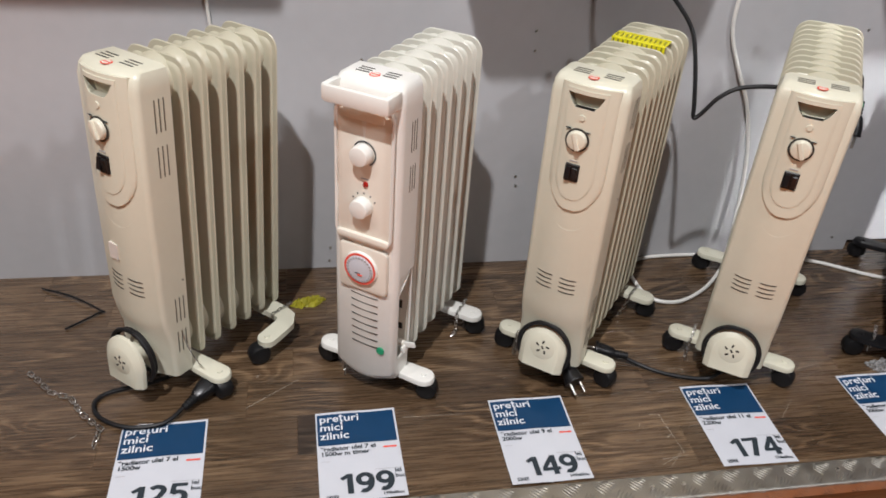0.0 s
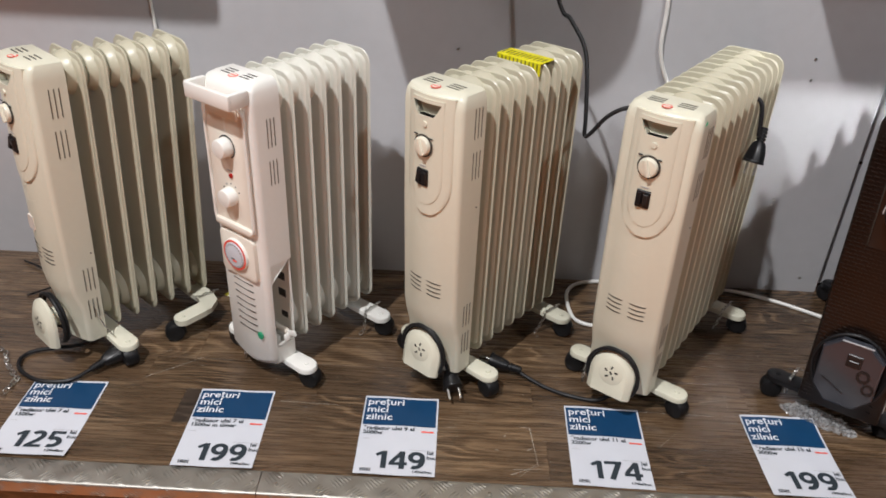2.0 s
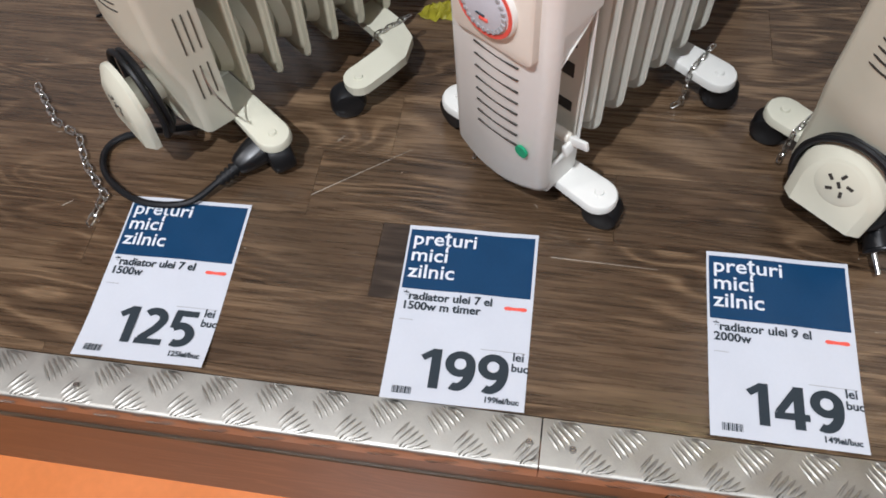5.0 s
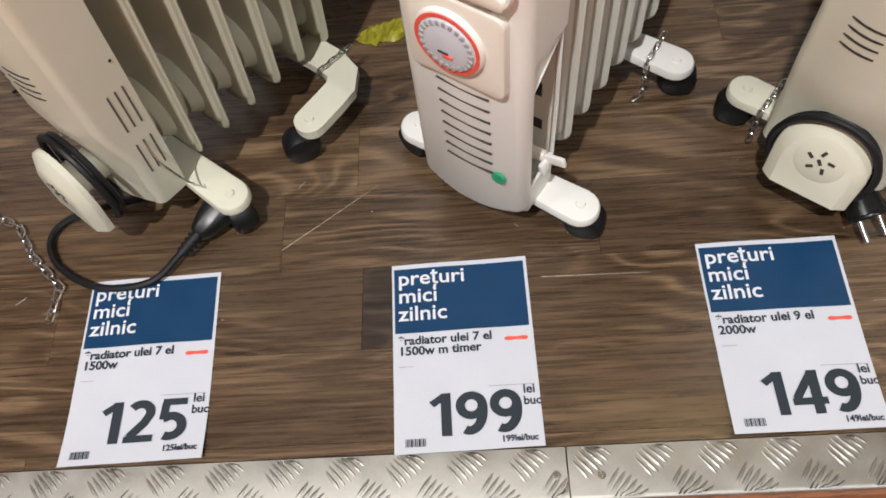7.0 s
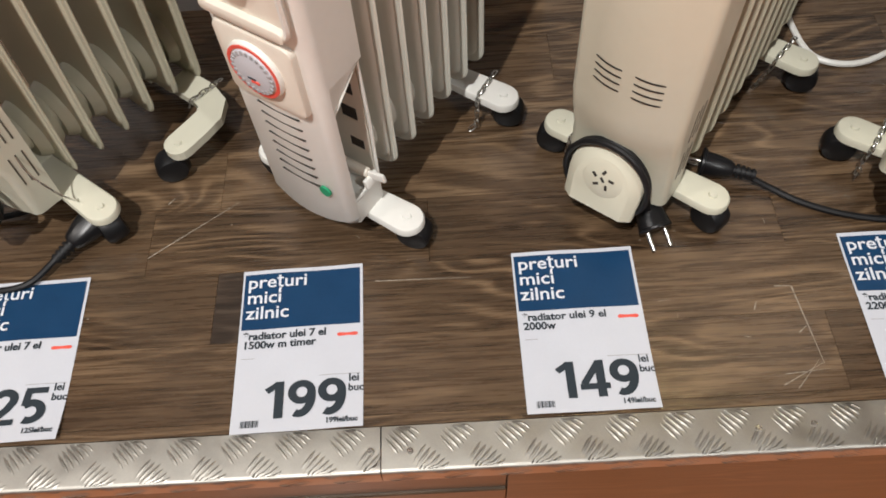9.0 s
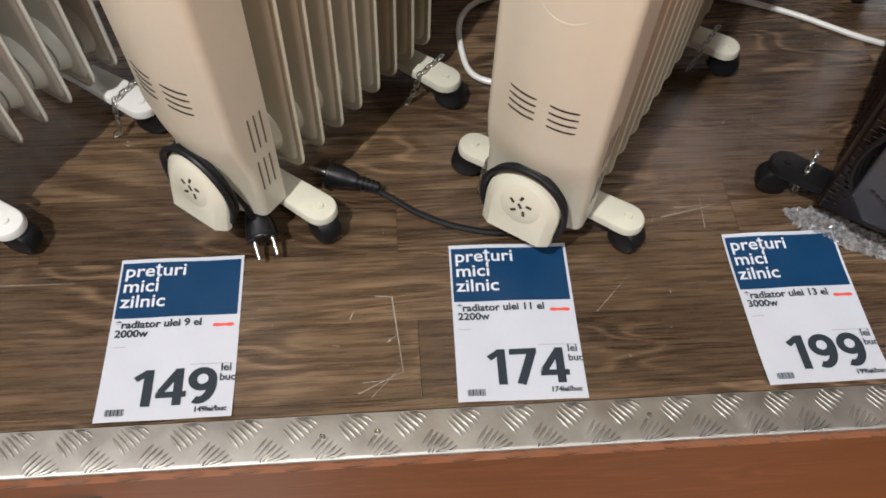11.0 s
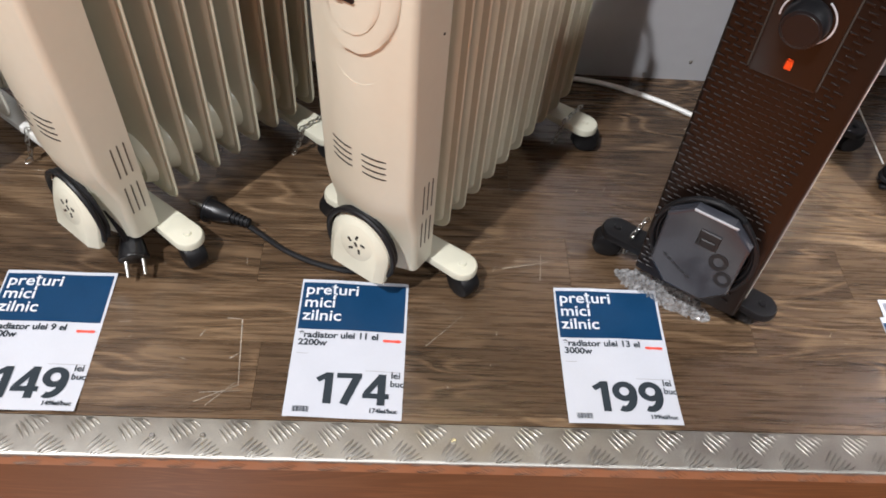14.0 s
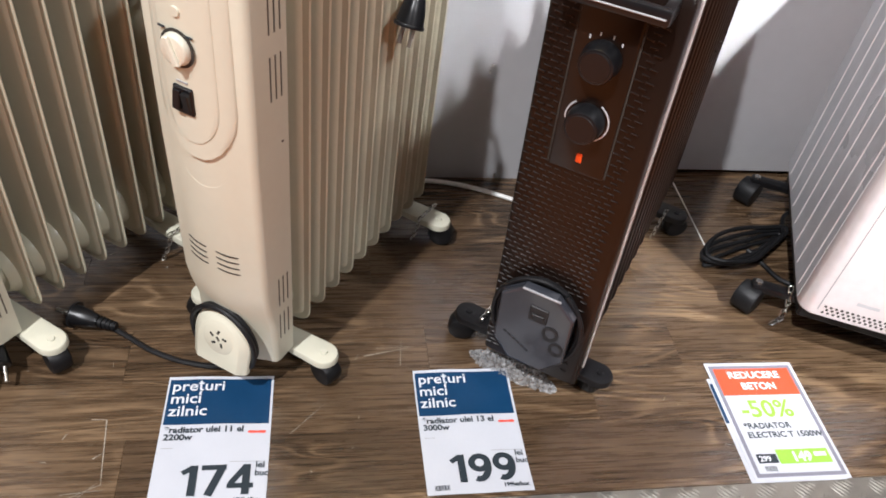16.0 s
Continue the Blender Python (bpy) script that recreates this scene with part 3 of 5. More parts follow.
    for dx in (-0.006, 0.006):
        b = box(-0.0048, 0.0048, -0.003, 0.003, -0.011, 0.011, 0.001)
        bmesh.ops.transform(b, matrix=pose(kx + dx, -0.0105, 0.4890, -10 if dx < 0 else 9), verts=b.verts)
        part("rocker", b, BLACK, sw)
    part("switch_mark", box(kx - 0.007, kx + 0.007, -0.0075, -0.0065, 0.5085, 0.5100), GREY_PRINT, th)
    for o in set(th.children) - before:
        o.location.y += 0.0032
    # vents
    def face_y(x, z):
        return 0.0205 - 0.025 * (z - 0.18) + 0.0001 - 0.013 * (1 - (x / 0.056) ** 2)
    for k in range(4):
        z = 0.2715 - 0.0098 * k
        part("front_slot", vent(-0.0385, z, -0.0065, z, 0, 0, 0.0021, 0.0012, face_y), SLOT, th)
        part("front_slot", vent(0.0078, z, 0.038, z - 0.001, 0, 0, 0.0021, 0.0012, face_y), SLOT, th)
    for k, (z0, z1) in enumerate(slots):
        y = slot_y[k // 2]
        side_slots(th, w / 2, (y, y + 0.009, y + 0.018), z0, z1)
    part("screw_hole", cyl(0.0016, 0.0016, 0.002, 10, pose(w / 2 - 0.0013, *hole, 0, 90, 0)), SLOT, th)
    for sx in (-1, 1):
        for k in range(3):
            y = 0.034 + 0.009 * k
            part("top_slot", box(sx * 0.026 - 0.014, sx * 0.026 + 0.014, y, y + 0.003, 0.6430, 0.6465), SLOT, th)
    part("warning_mark", join(*[loft([[(0.009 * kk * math.cos(a), 0.022 + 0.009 * kk * math.sin(a), zz) for a in (2 * math.pi * k / 20 for k in range(20))] for kk, zz in ((1.0, 0.6460), (1.0, 0.6467))])]), RED_PRINT, th)
    part("warning_mark", loft([[(0.0068 * math.cos(a), 0.022 + 0.0068 * math.sin(a), zz) for a in (2 * math.pi * k / 20 for k in range(20))] for zz in (0.6462, 0.6471)]), WHITE_PANEL, th)
    part("warning_mark", box(-0.0068, 0.0068, 0.0209, 0.0231, 0.6465, 0.6475), RED_PRINT, th)
    # cord keeper: arched cap held off the cover, cable wound round it
    capw, z0, z1 = 0.047, 0.047, 0.142
    pts = [(-capw * 0.96, z0), (capw * 0.96, z0)]
    for k in range(15):
        a = math.pi * k / 14
        pts.append((capw * math.cos(a), 0.088 + (z1 - 0.088) * math.sin(a)))
    face = [(x * 0.74, z if z <= z0 else z0 + (z - z0) * 0.80) for x, z in pts]
    brow = [(x * 0.97, z if z <= z0 else z0 + (z - z0) * 0.975) for x, z in pts]
    kb = loft([[(x, y, z) for x, z in ring] for y, ring in ((-0.004, pts), (-0.0105, pts), (-0.0125, brow), (-0.0192, [(x * 1.03, z if z <= z0 else z0 + (z - z0) * 1.02) for x, z in face]), (-0.02, face))])
    kb2 = cyl(0.020, 0.020, 0.03 + cap_out, 20, pose(0, 0.026 + cap_out, 0.095, 90, 0, 0))
    keeper = join(kb, kb2)
    bmesh.ops.transform(keeper, matrix=Matrix.Translation((cx, -cap_out, 0.058)) @ pose(0, 0, 0, -cap_tilt) @ Matrix.Translation((0, 0, -0.05)), verts=keeper.verts)
    kp = part("cord_keeper", keeper, CREAM, th, smooth=True)
    tilt = Matrix.Translation((cx, -cap_out, 0.058)) @ pose(0, 0, 0, -cap_tilt) @ Matrix.Translation((0, 0, -0.05))
    dish = part("keeper_dish", cyl(0.026, 0.0235, 0.0012, 32, pose(0, -0.0197, 0.095, 90, 0, 0)), CREAM, kp, smooth=True)
    dish.matrix_basis = tilt
    hole = None
    for k in range(5):
        a = 2 * math.pi * k / 5 + 0.3
        o = part("hole", box(-0.0036, 0.0036, -0.0006, 0.001, -0.0018, 0.0018, 0.0004), SLOT, kp) if hole is None else again(hole, Matrix())
        hole = hole or o
        o.matrix_basis = tilt @ pose(0.0112 * math.cos(a), -0.0210, 0.095 + 0.0112 * math.sin(a), 0, -math.degrees(a) + 20, 0)
    o = again(hole, tilt @ pose(0, -0.0210, 0.095, 0, 50, 0))
    loop = []
    for turn_ in range(2):
        for k in range(10):
            a = math.radians(-35 + 250 * k / 9)
            loop.append((cx + (capw + 0.003 + 0.003 * turn_) * math.cos(a), 0.012 - 0.008 * turn_ - cap_out * 0.5, 0.098 + (0.055 + 0.003 * turn_) * math.sin(a)))
        loop.append((cx - 0.02, 0.02, 0.062))
        loop.append((cx + 0.02, 0.02, 0.062))
    part("power_cord", tube(loop, 0.0038, 8, 4), RUBBER, th, smooth=True)
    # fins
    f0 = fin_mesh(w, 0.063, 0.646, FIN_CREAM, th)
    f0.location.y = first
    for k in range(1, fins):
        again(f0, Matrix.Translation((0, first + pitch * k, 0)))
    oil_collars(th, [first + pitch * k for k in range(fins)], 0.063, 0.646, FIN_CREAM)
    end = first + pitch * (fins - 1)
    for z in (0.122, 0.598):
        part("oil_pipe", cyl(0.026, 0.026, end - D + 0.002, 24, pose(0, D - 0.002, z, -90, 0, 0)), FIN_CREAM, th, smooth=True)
    return th


def plain_feet(th, yf, yb, reach, material, turns=(-15, 195, 20, 165)):
    for y, x, turn in ((yf, reach, turns[0]), (yf, -reach, turns[1]), (yb, reach, turns[2]), (yb, -reach, turns[3])):
        foot(th, y, x, material, turn=turn)


H1 = pose(-0.253, 0.339, 0, 0, 0, -39.7)
H2 = pose(0.1675, 0.3086, 0, 0, 0, -35.2)
H3 = pose(0.517, 0.295, 0, 0, 0, -38.5)
H4 = pose(0.894, 0.252, 0, 0, 0, -34.8)
H5 = pose(1.326, 0.237, 0, 0, 0, -35)
H6 = pose(1.805, 0.309, 0, 0, 0, -24)

# the first heater leans back and sideways on its crooked caster
h1 = oil_heater("oil_heater", H1, 6, "cream oil heater with six fins, leaning on a crooked rear caster", first=0.113, pitch=0.042, cap_tilt=1, cap_out=0.007, slots=((0.545, 0.599), (0.468, 0.521), (0.177, 0.228), (0.110, 0.156)), slot_y=(0.0445, 0.051), hole=(0.0715, 0.260))
part("paper_label", slab(rrect(0.021, 0.030, 0.001, 2, -0.017, 0.318), 0.0028, 0.02), FADED, h1, "small faded clear label")
for o in h1.children:
    o.matrix_basis = pose(0, 0, 0, -2.5, 1.2, 0) @ o.matrix_basis
foot(h1, 0.098, 0.120, CREAM, turn=-15)
foot(h1, 0.098, -0.107, CREAM, turn=195)
foot(h1, 0.300, -0.107, CREAM, turn=165)
h3 = oil_heater("oil_heater", H3, 8, "cream oil heater with yellow tape across its fins")
plain_feet(h3, 0.0925, 0.367, 0.107, CREAM)
h4 = oil_heater("oil_heater", H4, 10, "long cream oil heater with a black plug hanging on its fins", first=0.121, pitch=0.0385)
plain_feet(h4, 0.0945, 0.456, 0.109, CREAM)


# crooked rear foot of the first heater: an arm out to the side, bent forward
def bent_foot(parent):
    line = [(0.03, 0.308), (0.085, 0.308), (0.109, 0.302), (0.121, 0.284), (0.123, 0.258), (0.124, 0.226)]
    wid = 0.038
    pts_l, pts_r = [], []
    for i, (x, y) in enumerate(line):
        a, b = line[max(i - 1, 0)], line[min(i + 1, len(line) - 1)]
        d = Vector((b[0] - a[0], b[1] - a[1])).normalized()
        pts_l.append((x - d.y * wid / 2, y + d.x * wid / 2))
        pts_r.append((x + d.y * wid / 2, y - d.x * wid / 2))
    tip = [(0.124 + wid / 2 * math.cos(a), 0.226 + wid / 2 * math.sin(a)) for a in (radians(-20 - 20 * k) for k in range(8))]
    outline = pts_l + tip + pts_r[::-1]
    bm = loft([[(x, y, z) for x, y in outline] for z in (0.040, 0.053)])
    f = part("foot", bm, CREAM, parent, "cream foot bent forward")
    part("rivet", cyl(0.006, 0.0045, 0.003, 16, pose(0.124, 0.226, 0.0525)), CREAM, f, smooth=True)
    caster(parent, 0.124, 0.218, -120, 0.043)


bent_foot(h1)


def timer_heater(m):
    """White oil heater with carry handle, two knobs, a round timer and an open cord bay in its side."""
    th = tagged(empty("oil_heater", m), "white oil heater with a red-ringed timer and an open side bay", "heater", "oil heaters on the stand")
    w, D = 0.128, 0.072
    ring = lambda z, f, i, d=D: cover_ring(w, d, z, f, i, 0.005, 0.014)
    part("cover", loft([ring(z, f, i) for z, f, i in ((0.285, 0.006, 0), (0.60, 0.005, 0), (0.625, 0.006, 0.001), (0.636, 0.009, 0.005), (0.641, 0.015, 0.012))]), WHITE_SHELL, th, smooth=True)
    low = loft([ring(z, f, i, 0.020) for z, f, i in ((0.052, 0.016, 0.010), (0.058, 0.010, 0.003), (0.07, 0.007, 0), (0.285, 0.006, 0))])
    for v in low.verts:  # rounded chin
        if v.co.z < 0.08:
            v.co.z -= 0.014 * (1 - (v.co.x / 0.0615) ** 2)
    part("lower_front", low, WHITE_SHELL, th, smooth=True)
    part("lower_side", box(-0.0615, -0.0565, 0.020, D, 0.05, 0.285, 0.001), WHITE_SHELL, th)
    part("lower_back", box(-0.0615, 0.0575, D - 0.004, D, 0.075, 0.285), WHITE_PANEL, th)
    part("bay_floor", box(-0.0605, 0.0615, 0.020, D, 0.05, 0.095, 0.003), WHITE_SHELL, th)
    part("bay_rim", tube([(0.061, 0.020, 0.245), (0.061, 0.068, 0.284), (0.061, 0.070, 0.18), (0.061, 0.068, 0.098), (0.061, 0.020, 0.098)], 0.0022, 6, 1), WHITE_SHELL, th)
    bm = bmesh.new()
    vs = [bm.verts.new(p) for p in ((0.061, 0.0195, 0.286), (0.061, 0.071, 0.286), (0.061, 0.0195, 0.245), (0.058, 0.0195, 0.286), (0.058, 0.071, 0.286), (0.058, 0.0195, 0.245))]
    for f in ((0, 1, 2), (3, 5, 4), (0, 2, 5, 3), (1, 4, 5, 2)):
        bm.faces.new([vs[i] for i in f])
    part("bay_gusset", bm, WHITE_SHELL, th)
    part("cable_clip", cyl(0.006, 0.006, 0.05, 14, pose(0.012, 0.052, 0.118, 0, 90, 0), 0.002), WHITE_PANEL, th, smooth=True)
    lever = join(box(0.02, 0.084, 0.050, 0.055, 0.106, 0.118, 0.002, 2), box(0.058, 0.064, 0.040, 0.062, 0.098, 0.112, 0.002, 2))
    bmesh.ops.rotate(lever, verts=lever.verts, cent=(0.05, 0.053, 0.12), matrix=Matrix.Rotation(radians(-16), 3, "Y"))
    part("cable_lever", lever, WHITE_SHELL, th, "white cord lever sticking out of the bay", smooth=True)
    part("clip_hole", box(0.026, 0.046, D - 0.0048, D - 0.0038, 0.185, 0.203), SLOT, th)
    part("clip_hole", box(0.026, 0.046, D - 0.0048, D - 0.0038, 0.225, 0.243), SLOT, th)
    part("clip_hole", box(0.030, 0.048, D - 0.0048, D - 0.0038, 0.136, 0.150), SLOT, th)
    # handle: a bar in front of the top edge
    bar = join(box(-0.055, 0.0605, -0.034, -0.024, 0.606, 0.634, 0.004, 2), box(-0.0605, -0.0485, -0.03, 0.012, 0.606, 0.634, 0.004, 2), box(0.0485, 0.0605, -0.03, 0.012, 0.606, 0.634, 0.004, 2))
    part("handle", bar, WHITE_SHELL, th, smooth=True)
    # raised frame round a recessed control face
    part("control_face", slab(rrect(0.102, 0.246, 0.016, 5, 0.001, 0.478), 0.0002, 0.01, 0.001), WHITE_PANEL, th, smooth=True)
    fr = [(x, -0.0012, z) for x, z in rrect(0.105, 0.246, 0.018, 5, 0.001, 0.478)]
    part("control_frame", tube(fr, 0.0032, 6, 1, closed=True), WHITE_SHELL, th, smooth=True)
    part("chin_step", slab(rrect(0.100, 0.014, 0.006, 4, 0.001, 0.362), -0.007, 0.005, 0.003), WHITE_PANEL, th, smooth=True)
    part("grip_shadow_plate", slab(rrect(0.076, 0.026, 0.006, 4, 0.000, 0.588), -0.0025, 0.005, 0.002), WHITE_PANEL, th, smooth=True)
    cx = 0.001
    arc_print(th, cx, -0.0002, 0.520, 0.0195, -60, 150, 0.0022, DARK_PRINT)
    k1 = part("knob", cyl(0.0185, 0.0165, 0.02, 36, pose(cx - 0.001, 0.0, 0.520, 90, 0, 0), 0.002), WHITE_SHELL, th, smooth=True)
    k2 = part("knob", cyl(0.0185, 0.0165, 0.02, 36, pose(cx - 0.001, 0.0, 0.424, 90, 0, 0), 0.002), WHITE_SHELL, th, smooth=True)
    for a in (30, 60, 90, 120, 150):
        p = (cx + 0.024 * math.cos(radians(a)), 0.424 + 0.024 * math.sin(radians(a)))
        part("dial_mark", box(p[0] - 0.001, p[0] + 0.001, -0.0008, 0.0004, p[1] - 0.001, p[1] + 0.001), DARK_PRINT, th)
    part("indicator_lamp", cyl(0.0052, 0.0046, 0.003, 20, pose(cx + 0.003, 0.0005, 0.465, 90, 0, 0), 0.0008), RED_LAMP, th, smooth=True)
    part("lamp_mark", box(cx - 0.006, cx + 0.008, -0.0004, 0.0004, 0.4735, 0.4755), GREY_PRINT, th)
    # timer
    tp = part("timer_plate", slab(rrect(0.096, 0.092, 0.010, 5, 0.001, 0.298), -0.003, 0.006, 0.003), WHITE_PANEL, th, smooth=True)
    tx, tz = -0.001, 0.301
    part("timer_rim", cyl(0.0335, 0.0325, 0.006, 40, pose(tx, -0.002, tz, 90, 0, 0), 0.001), WHITE_SHELL, tp, smooth=True)
    part("timer_ring", loft([[(tx + r * math.cos(a), y, tz + r * math.sin(a)) for a in (2 * math.pi * k / 40 for k in range(40))] for r, y in ((0.0275, -0.0075), (0.0275, -0.0088), (0.0312, -0.0088), (0.0312, -0.0075))], cap=False), RED_PRINT, tp)
    part("timer_face", cyl(0.0265, 0.0255, 0.004, 40, pose(tx, -0.0062, tz, 90, 0, 0), 0.0006), PAPER, tp, smooth=True)
    tab = None
    for k in range(24):
        a = 2 * math.pi * k / 24
        mm = pose(tx + 0.0235 * math.cos(a), -0.0103, tz + 0.0235 * math.sin(a), 0, -math.degrees(a), 0)
        if tab is None:
            tab = part("timer_tab", box(-0.0022, 0.0022, -0.0008, 0.0008, -0.0016, 0.0016, 0.0003), GREY_PRINT, tp)
            tab.matrix_basis = mm
        else:
            again(tab, mm)
    part("timer_pointer", box(tx - 0.004, tx + 0.006, -0.0115, -0.0095, tz - 0.013, tz - 0.010, 0.0004), RED_PRINT, tp)
    part("timer_mark", box(tx - 0.008, tx + 0.002, -0.0113, -0.0095, tz - 0.009, tz - 0.0075, 0.0003), DARK_PRINT, tp)
    for k in range(8):
        z = 0.241 - 0.0158 * k
        part("front_slot", vent(-0.024 + 0.0004 * k, z, 0.030 + 0.0002 * k, z - 0.002, 0.0012, 0.0016, 0.0012, 0.0014), SLOT, th)
    part("sticker", slab([(0.038 + 0.0075 * math.cos(2 * math.pi * k / 20), 0.124 + 0.0075 * math.sin(2 * math.pi * k / 20)) for k in range(20)], 0.001, 0.004), GREEN_DOT, th, "round green sticker")
    side_slots(th, w / 2, (0.040, 0.048, 0.056), 0.522, 0.575)
    side_slots(th, w / 2, (0.040, 0.048, 0.056), 0.450, 0.497)
    for sx in (-1, 1):
        for k in range(3):
            y = 0.032 + 0.009 * k
            part("top_slot", box(sx * 0.024 - 0.012, sx * 0.024 + 0.012, y, y + 0.003, 0.638, 0.6416), SLOT, th)
    part("warning_mark", loft([[(0.009 * math.cos(a), 0.030 + 0.009 * math.sin(a), zz) for a in (2 * math.pi * k / 20 for k in range(20))] for zz in (0.641, 0.6417)]), RED_PRINT, th)
    part("warning_mark", loft([[(0.0068 * math.cos(a), 0.030 + 0.0068 * math.sin(a), zz) for a in (2 * math.pi * k / 20 for k in range(20))] for zz in (0.6412, 0.6421)]), WHITE_PANEL, th)
    part("warning_mark", box(-0.0068, 0.0068, 0.0289, 0.0311, 0.6415, 0.6425), RED_PRINT, th)
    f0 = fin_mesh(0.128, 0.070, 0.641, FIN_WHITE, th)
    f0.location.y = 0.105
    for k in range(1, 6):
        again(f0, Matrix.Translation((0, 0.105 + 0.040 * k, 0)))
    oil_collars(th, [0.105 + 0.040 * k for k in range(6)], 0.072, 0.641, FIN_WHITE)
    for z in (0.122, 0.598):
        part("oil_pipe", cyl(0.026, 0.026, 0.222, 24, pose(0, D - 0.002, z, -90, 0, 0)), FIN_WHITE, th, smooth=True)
    plain_feet(th, 0.058, 0.288, 0.105, WHITE_SHELL, turns=(15, 170, 25, 170))
    return th


timer_heater(H2)


def dark_heater(m):
    """Dark brown oil heater, leaning a little, with an embossed front, a bright edge and a wound cable."""
    th = tagged(empty("oil_heater", m), "dark brown oil heater with embossed front and chrome-edged sides", "heater", "oil heaters on the stand")
    w, D, top = 0.146, 0.07, 0.655
    part("front_panel", loft([cover_ring(w, 0.02, z, f, i, 0.002, 0.006) for z, f, i in ((0.055, 0.004, 0.004), (0.06, 0.0, 0), (top - 0.02, 0.0, 0), (top - 0.006, 0.002, 0.004), (top, 0.008, 0.01))]), BROWN, th, smooth=True)
    part("cover", box(-w / 2 + 0.004, w / 2 - 0.004, 0.02, D, 0.058, top - 0.002, 0.004, 2), BROWN_FIN, th, smooth=True)
    part("side_rail", box(w / 2 - 0.006, w / 2 + 0.0005, 0.004, 0.028, 0.062, top - 0.012, 0.004, 2), BROWN_FIN, th, smooth=True)
    part("chrome_strip", box(w / 2 - 0.003, w / 2 + 0.0022, 0.0275, 0.0375, 0.07, top - 0.015, 0.0015), STRIP, th, "bright metal edge strip")
    bm = bmesh.new()
    rows = int((top - 0.03 - 0.075) / 0.0078)
    for r in range(rows):
        z = 0.075 + 0.0078 * r
        for k in range(12):
            x = -0.066 + 0.0124 * k + (0.0062 if r % 2 else 0)
            if x < -0.066 or x > 0.056 or (abs(x + 0.002) < 0.037 and 0.418 < z < 0.632):
                continue
            if abs(x) < 0.050 and z < 0.225:
                continue
            y = -0.0014
            p = [(x - 0.0046, y, z - 0.0008), (x + 0.0046, y, z - 0.0018), (x + 0.0046, y, z + 0.0008), (x - 0.0046, y, z + 0.0018)]
            c = [bm.verts.new(q) for q in p]
            d = [bm.verts.new((q[0] * 1.0 + (0.0008 if q[0] < x else -0.0008), y - 0.0013, (q[2] - z) * 0.5 + z)) for q in p]
            bm.faces.new(d)
            for i in range(4):
                bm.faces.new((c[i], c[(i + 1) % 4], d[(i + 1) % 4], d[i]))
    tagged(part("embossed_relief", bm, BROWN, th), kind="stuff")
    part("control_plate", slab(rrect(0.068, 0.205, 0.003, 3, -0.002, 0.520), -0.0042, 0.0, 0.0008), BROWN, th, smooth=True)
    for s in (-1, 1):
        part("plate_gap", box(-0.002 + s * 0.0352 - 0.0009, -0.002 + s * 0.0352 + 0.0009, -0.0030, -0.001, 0.42, 0.622), SLOT, th)
    for z in (0.488, 0.563):
        k = part("knob", cyl(0.0225, 0.0195, 0.022, 36, pose(-0.003, -0.004, z, 90, 0, 0), 0.002), BLACK, th, "glossy black knob", smooth=True)
        part("knob_rim", cyl(0.0165, 0.0160, 0.0008, 32, pose(-0.003, -0.026, z, 90, 0, 0)), BLACK, k)
    arc_print(th, -0.003, -0.0041, 0.488, 0.0245, -70, 60, 0.0016, GREY_SIDE)
    arc_print(th, -0.003, -0.0041, 0.488, 0.0245, 130, 190, 0.0016, GREY_SIDE)
    for a in (50, 75, 105, 130):
        p = (-0.003 + 0.0275 * math.cos(radians(a)), 0.563 + 0.0275 * math.sin(radians(a)))
        part("dial_mark", box(p[0] - 0.0007, p[0] + 0.0007, -0.0048, -0.004, p[1] - 0.002, p[1] + 0.002), WHITE_PRINT, th)
    part("indicator_lamp", box(-0.0045, 0.0025, -0.006, -0.003, 0.432, 0.444, 0.001), ORANGE_LAMP, th, "orange lens")
    bar = join(box(-0.058, 0.058, -0.034, -0.022, 0.626, 0.644, 0.004, 2), box(-0.058, -0.046, -0.03, 0.004, 0.626, 0.644, 0.003, 2), box(0.046, 0.058, -0.03, 0.004, 0.626, 0.644, 0.003, 2))
    part("handle", bar, BLACK, th, "glossy black carry handle", smooth=True)
    part("handle_trim", box(-0.054, 0.054, -0.0355, -0.0325, 0.6335, 0.6355, 0.0006), GREY_PRINT, th, "grey trim line")
    # cord keeper: clipped-corner plate
    def oct_pts(hw, z0, z1, c):
        return [(-hw + c, z0), (hw - c, z0), (hw, z0 + c * 1.2), (hw, z1 - c), (hw - c * 1.1, z1), (-hw + c * 1.1, z1), (-hw, z1 - c), (-hw, z0 + c * 1.2)]
    keep = part("cord_keeper", slab(oct_pts(0.052, 0.098, 0.240, 0.026), -0.034, -0.020, 0.003), SCREEN, th, "slate grey glossy plate with film")
    part("keeper_core", box(-0.034, 0.034, -0.021, 0.002, 0.118, 0.223, 0.004), BLACK, th)
    part("keeper_edge", box(-0.024, 0.03, -0.0355, -0.0325, 0.2375, 0.2405, 0.0008), GREY_PRINT, keep)
    part("keeper_clip", join(box(-0.008, 0.018, -0.0362, -0.0335, 0.190, 0.216, 0.001), box(-0.004, 0.014, -0.038, -0.035, 0.194, 0.204, 0.001)), BLACK, keep)
    for x, z, r in ((0.026, 0.176, 0.012), (0.039, 0.152, 0.011)):
        part("brand_shape", loft([[(x + rr * math.cos(a), y, z + rr * 1.2 * math.sin(a)) for a in (2 * math.pi * k / 18 for k in range(18))] for rr, y in ((r * 0.55, -0.034), (r * 0.55, -0.0345), (r, -0.0345), (r, -0.034))], cap=False), BLACK, keep)
